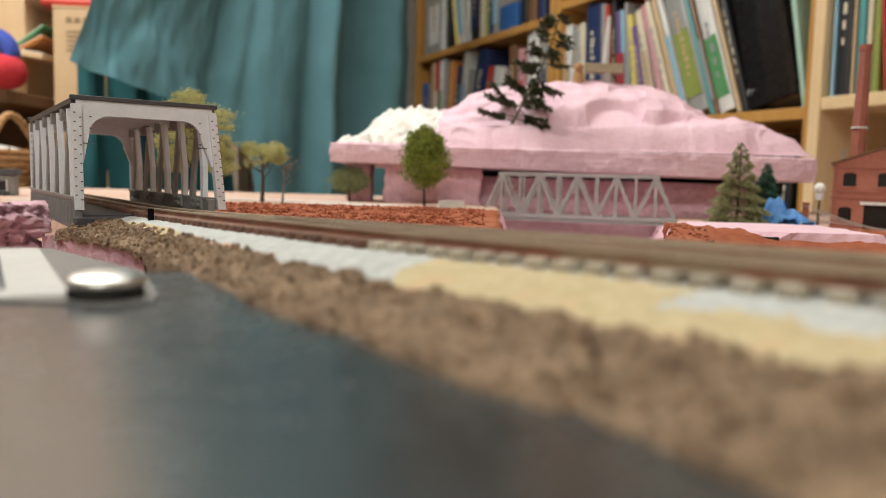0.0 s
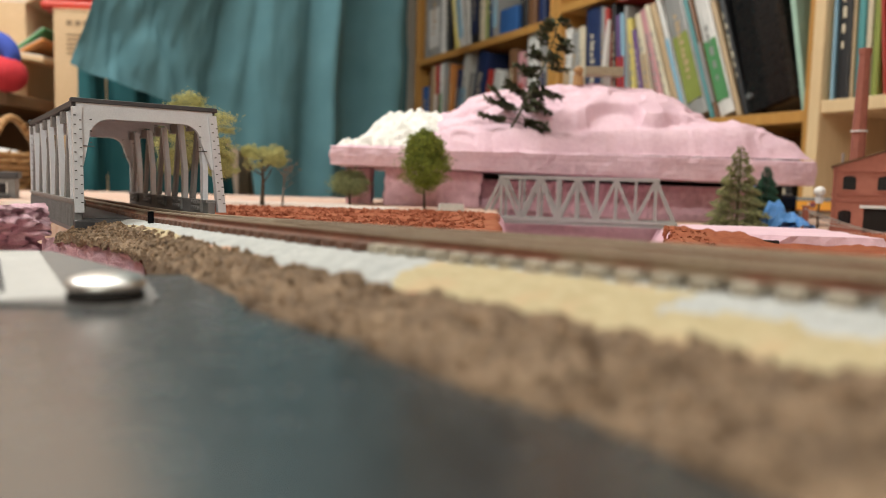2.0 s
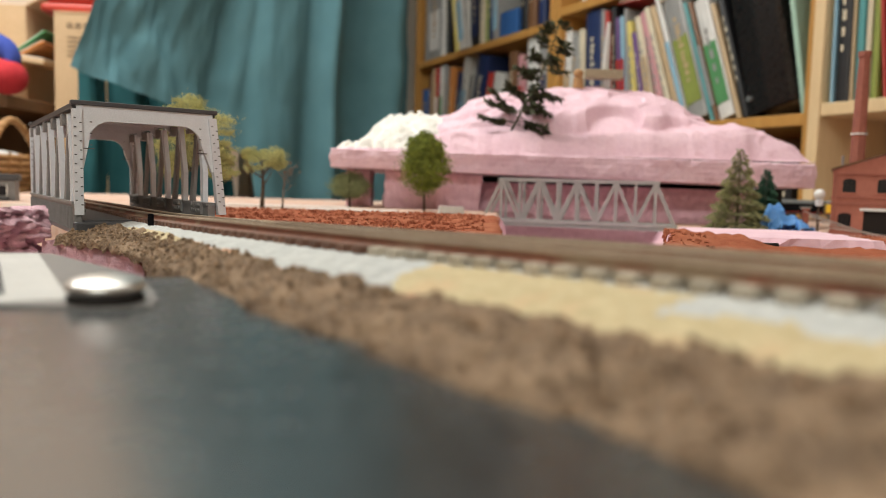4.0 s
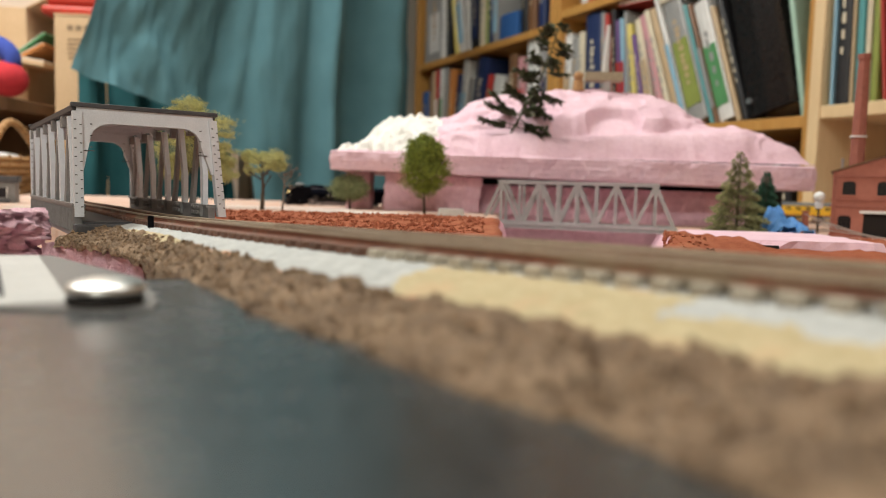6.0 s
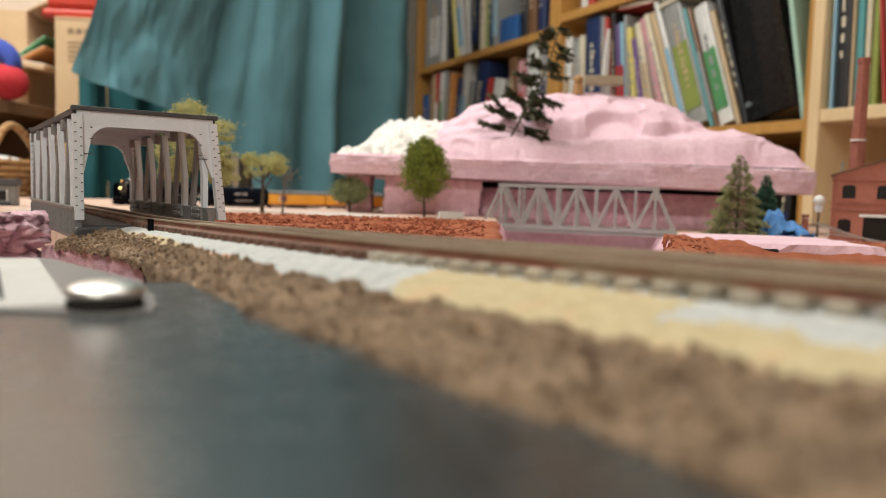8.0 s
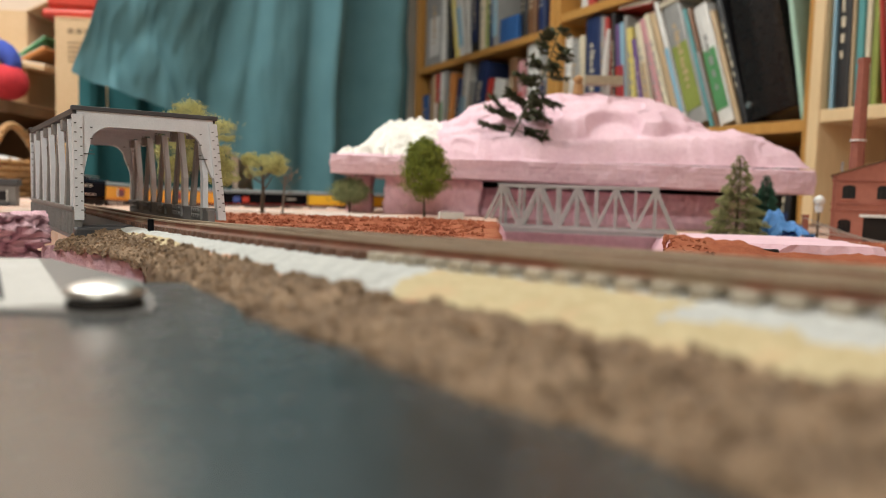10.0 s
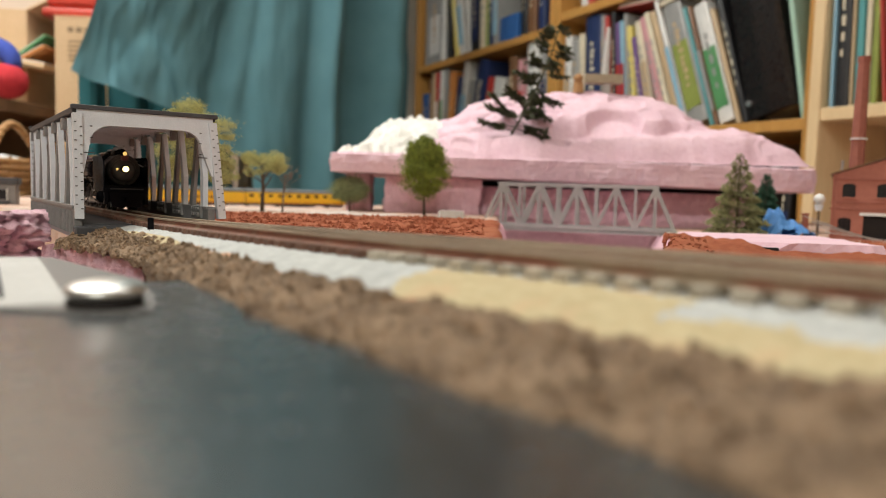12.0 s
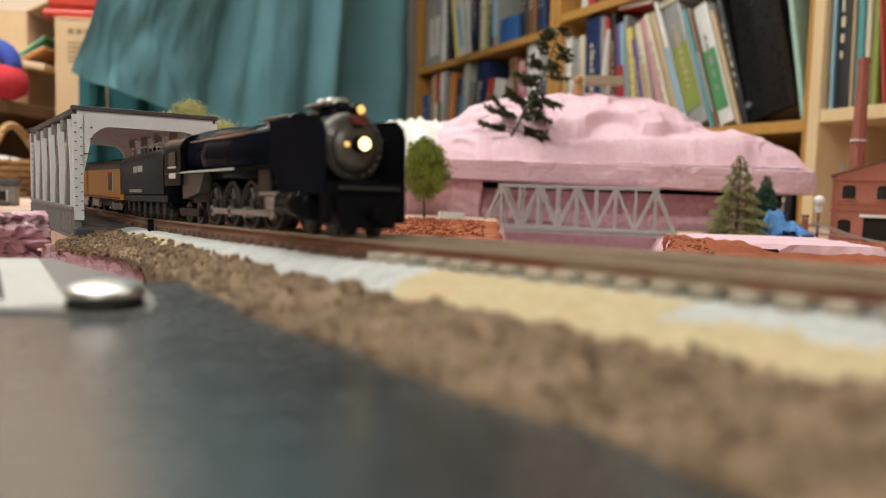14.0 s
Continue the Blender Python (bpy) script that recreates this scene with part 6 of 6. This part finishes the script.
        r.location = (0, 0, RD)
        rods.append(r)
    return e, axles, rods


def _shift(bm, y):
    bmesh.ops.translate(bm, vec=(0, y, 0), verts=bm.verts[:])
    return bm


def tender():
    L = 0.086
    t = thing("tender", pose(0, 0, 0), "black tender with pale lettering bars on its sides", "tender")
    prof = [(-0.0097, 0.0092), (0.0097, 0.0092), (0.0099, 0.0215)] + [(0.0099 * math.cos(math.pi * k / 14), 0.0215 + 0.0052 * math.sin(math.pi * k / 14)) for k in range(1, 14)] + [(-0.0099, 0.0215)]
    part("tank", prism(bmesh.new(), prof, -L / 2, L / 2 - 0.002, "x"), M_NAVY, t)
    part("rear_rim", prism(bmesh.new(), [(y * 1.012, 0.018 + (z - 0.018) * 1.012) for y, z in prof], L / 2 - 0.0035, L / 2 - 0.0025, "x"), M_BLACK, t)
    part("underframe", bx(-L / 2, L / 2 - 0.002, -0.0085, 0.0085, 0.0062, 0.0092, 0.0004), M_BLACK, t)
    rail = bmesh.new()
    for s in (-1, 1):
        cyl(rail, (-L / 2 + 0.004, s * 0.004, 0.0285), (L / 2 - 0.03, s * 0.004, 0.0285), 0.0003, seg=6)
        for k in range(7):
            cyl(rail, (-L / 2 + 0.005 + k * 0.008, s * 0.004, 0.0262), (-L / 2 + 0.005 + k * 0.008, s * 0.004, 0.0287), 0.00025, seg=5)
    part("top_rail", rail, M_STEEL, t)
    part("hatch", bx(-0.02, -0.006, -0.004, 0.004, 0.0264, 0.0276, 0.0004), M_BLACK, t)
    for s in (-1, 1):
        for a, b in ((-0.0125, -0.0055), (-0.0035, 0.0055)):
            part("lettering_bar", bx(a, b, s * 0.0099 - 0.0001, s * 0.0099 + 0.0001, 0.0176, 0.0200), M_PALEINK, t, "pale lettering bar")
        part("side_step", bx(-0.02, 0.004, s * 0.0098 - 0.0003, s * 0.0098 + 0.0003, 0.0100, 0.0112), M_STEEL, t)
    for k in range(7):
        x = -L / 2 + 0.008 + k * 0.0112
        wheelset(t, x, 0.0033)
        bm = bmesh.new()
        for s in (-1, 1):
            box(bm, x - 0.0012, x + 0.0012, s * 0.0074 - 0.0006, s * 0.0074 + 0.0006, 0.0020, 0.0062, 0.0003)
        part("axle_box", bm, M_WHEEL, t)
    return t


def bogie(parent, x, r=0.0029):
    for dx in (-0.0078, 0.0078):
        wheelset(parent, x + dx, r)
    bm = bmesh.new()
    for s in (-1, 1):
        prism(bm, [(x - 0.0115, 0.0048), (x - 0.006, 0.0022), (x + 0.006, 0.0022), (x + 0.0115, 0.0048), (x + 0.0115, 0.0062), (x - 0.0115, 0.0062)], s * 0.0070, s * 0.0080)
        for dx in (-0.0078, 0.0078):
            box(bm, x + dx - 0.0013, x + dx + 0.0013, s * 0.0078 - 0.0006, s * 0.0078 + 0.0006, 0.0020, 0.0050)
    part("bogie", bm, M_STEEL, parent, "dull metal bogie")


def coach(name, L, label, body, windows, top=0.0248, emblem=False):
    c = thing(name, pose(0, 0, 0), label, "railway carriage", "carriages of the train")
    prof = [(-0.0093, 0.0066), (0.0093, 0.0066), (0.0096, 0.0200), (-0.0096, 0.0200)]
    part("body", prism(bmesh.new(), prof, -L / 2, L / 2, "x"), body, c)
    roof = [(0.0097 * math.cos(math.pi * k / 12), 0.0200 + (top - 0.0200) * math.sin(math.pi * k / 12) ** 0.8) for k in range(13)]
    part("roof", prism(bmesh.new(), roof, -L / 2 - 0.0003, L / 2 + 0.0003, "x"), M_ROOF, c, "dark grey rounded roof")
    part("underframe", bx(-L / 2 + 0.002, L / 2 - 0.002, -0.0080, 0.0080, 0.0046, 0.0066, 0.0003), M_DKGREY, c)
    part("tanks", bx(-L * 0.18, L * 0.18, -0.0070, 0.0070, 0.0026, 0.0046, 0.0004), M_DKGREY, c)
    for s in (-1, 1):
        part("red_line", bx(-L / 2, L / 2, s * 0.0094 - 0.00025, s * 0.0094 + 0.00025, 0.0070, 0.0076), M_REDPAINT, c, "thin red line")
        for k in range(windows):
            x = -L / 2 + L * (k + 0.5) / windows
            wd = part("window", bx(x - 0.0028, x + 0.0028, s * 0.0096 - 0.0002, s * 0.0096 + 0.0002, 0.0146, 0.0178), M_WINDOW, c)
            part("blind", bx(x - 0.0026, x + 0.0026, s * 0.00985 - 0.0001, s * 0.00985 + 0.0001, 0.0168, 0.0177), M_DKGREY, wd)
        if emblem:
            part("shield_emblem", bx(-0.007 + L * 0.28, 0.001 + L * 0.28, s * 0.0096 - 0.0002, s * 0.0096 + 0.0002, 0.0105, 0.0182), M_SHIELD, c, "dull purple shield emblem")
            part("white_bar", bx(0.0018 + L * 0.28, 0.0030 + L * 0.28, s * 0.0096 - 0.0002, s * 0.0096 + 0.0002, 0.0100, 0.0186), M_WHITEPAINT, c, "white upright bar")
            part("red_bar", bx(-0.007 + L * 0.28, 0.001 + L * 0.28, s * 0.0098 - 0.0002, s * 0.0098 + 0.0002, 0.0170, 0.0186), M_REDPAINT, c, "red bar over the shield")
        if body is M_BLACK:
            for name, a, colour in (("blue_panel", 0.30, M_BLUEPAINT), ("red_panel", 0.20, M_REDPAINT)):
                part(name, bx(L * a, L * a + 0.009, s * 0.0096 - 0.0002, s * 0.0096 + 0.0002, 0.0095, 0.0160), colour, c)
            part("lettering_bar", bx(-L * 0.36, -L * 0.24, s * 0.0096 - 0.0002, s * 0.0096 + 0.0002, 0.0130, 0.0150), M_PALEINK, c, "pale lettering bar")
        elif not windows and not emblem:
            for k in range(5):
                part("lettering_bar", bx(-0.022 + k * 0.010, -0.0155 + k * 0.010, s * 0.0096 - 0.0002, s * 0.0096 + 0.0002, 0.0120, 0.0140), M_DULLRED, c, "brown lettering bar")
    rail = bmesh.new()
    for k in range(9):
        cyl(rail, (-L * 0.4 + k * L * 0.1, 0, top - 0.0004), (-L * 0.4 + k * L * 0.1, 0, top + 0.001), 0.0006, seg=6)
    part("roof_vents", rail, M_DKGREY, c)
    for x in (-L / 2 + 0.015, L / 2 - 0.015):
        bogie(c, x)
    for s in (-1, 1):
        part("end_door", bx(s * (L / 2 + 0.0002) - 0.0003, s * (L / 2 + 0.0002) + 0.0003, -0.0028, 0.0028, 0.0070, 0.0190), M_DKGREY, c)
        part("coupler", bx(*sorted((s * L / 2, s * (L / 2 + 0.0019))), -0.001, 0.001, 0.0042, 0.0062), M_BLACK, c)
    return c


# distance run by the headlight along the track, at given seconds
RUN_T = (-1, 0, 5.3, 6.5, 7.5, 8.2, 9.6, 11.0, 11.5, 12.0, 12.5, 13.0, 13.5, 14.0, 15)
RUN_S = (0.990, 1.115, 1.794, 1.964, 2.078, 2.150, 2.318, 2.486, 2.541, 2.599, 2.655, 2.717, 2.784, 2.837, 2.950)


def run(t):
    """Mean of the table over a third of a second, so that the train glides."""
    return float(np.mean(np.interp(t + np.linspace(-0.16, 0.16, 9), RUN_T, RUN_S)))


def ride(s, front, rear):
    """Pose of a vehicle whose headlight end is at s, carried at two places behind it."""
    a, b = at(s - front), at(s - rear)
    x = (a - b).normalized()
    y = Vector((0, 0, 1)).cross(x).normalized()
    z = x.cross(y)
    m = Matrix((x, y, z)).transposed().to_4x4()
    return Matrix.Translation(a) @ m @ Matrix.Translation((front, 0, 0))


engine, axles, rods = locomotive()
TRAIN = [(engine, 0.020, 0.080, 0.0)]
TRAIN.append((tender(), 0.126, 0.182, 0.153))
for start, end, name, label, body, windows, emblem in (
        (0.198, 0.279, "water_carriage", "orange auxiliary water tender with a shield emblem", M_ORANGE, 0, True),
        (0.283, 0.364, "water_carriage", "orange auxiliary water tender with a shield emblem", M_ORANGE, 0, True),
        (0.369, 0.489, "baggage_carriage", "black baggage carriage with blue and red panels", M_BLACK, 0, False),
        (0.494, 0.632, "baggage_carriage", "yellow baggage carriage with brown lettering bars", M_YELLOW, 0, False),
        (0.637, 0.779, "passenger_carriage", "yellow passenger carriage with small dark windows", M_YELLOW, 11, False)):
    TRAIN.append((coach(name, end - start, label, body, windows, 0.0248, emblem), start + 0.015, end - 0.015, (start + end) / 2))


def motions():
    for ob, front, rear, centre in TRAIN:
        rows = []
        for k in range(113):
            t = k * 0.125
            rows.append((t, ride(run(t), front, rear) @ Matrix.Translation((-centre, 0, 0))))
        walk(ob, rows)
    for j, ax in enumerate(axles):
        walk(ax, [(k / 15, Matrix.Translation((DRIVERS[j], 0, RD)) @ Matrix.Rotation(run(k / 15) / RD, 4, "Y")) for k in range(211)])
    for rod in rods:
        rows = []
        for k in range(211):
            a = run(k / 15) / RD
            rows.append((k / 15, Matrix.Translation((0.0030 * math.cos(a), 0, RD - 0.0030 * math.sin(a)))))
        walk(rod, rows)


motions()
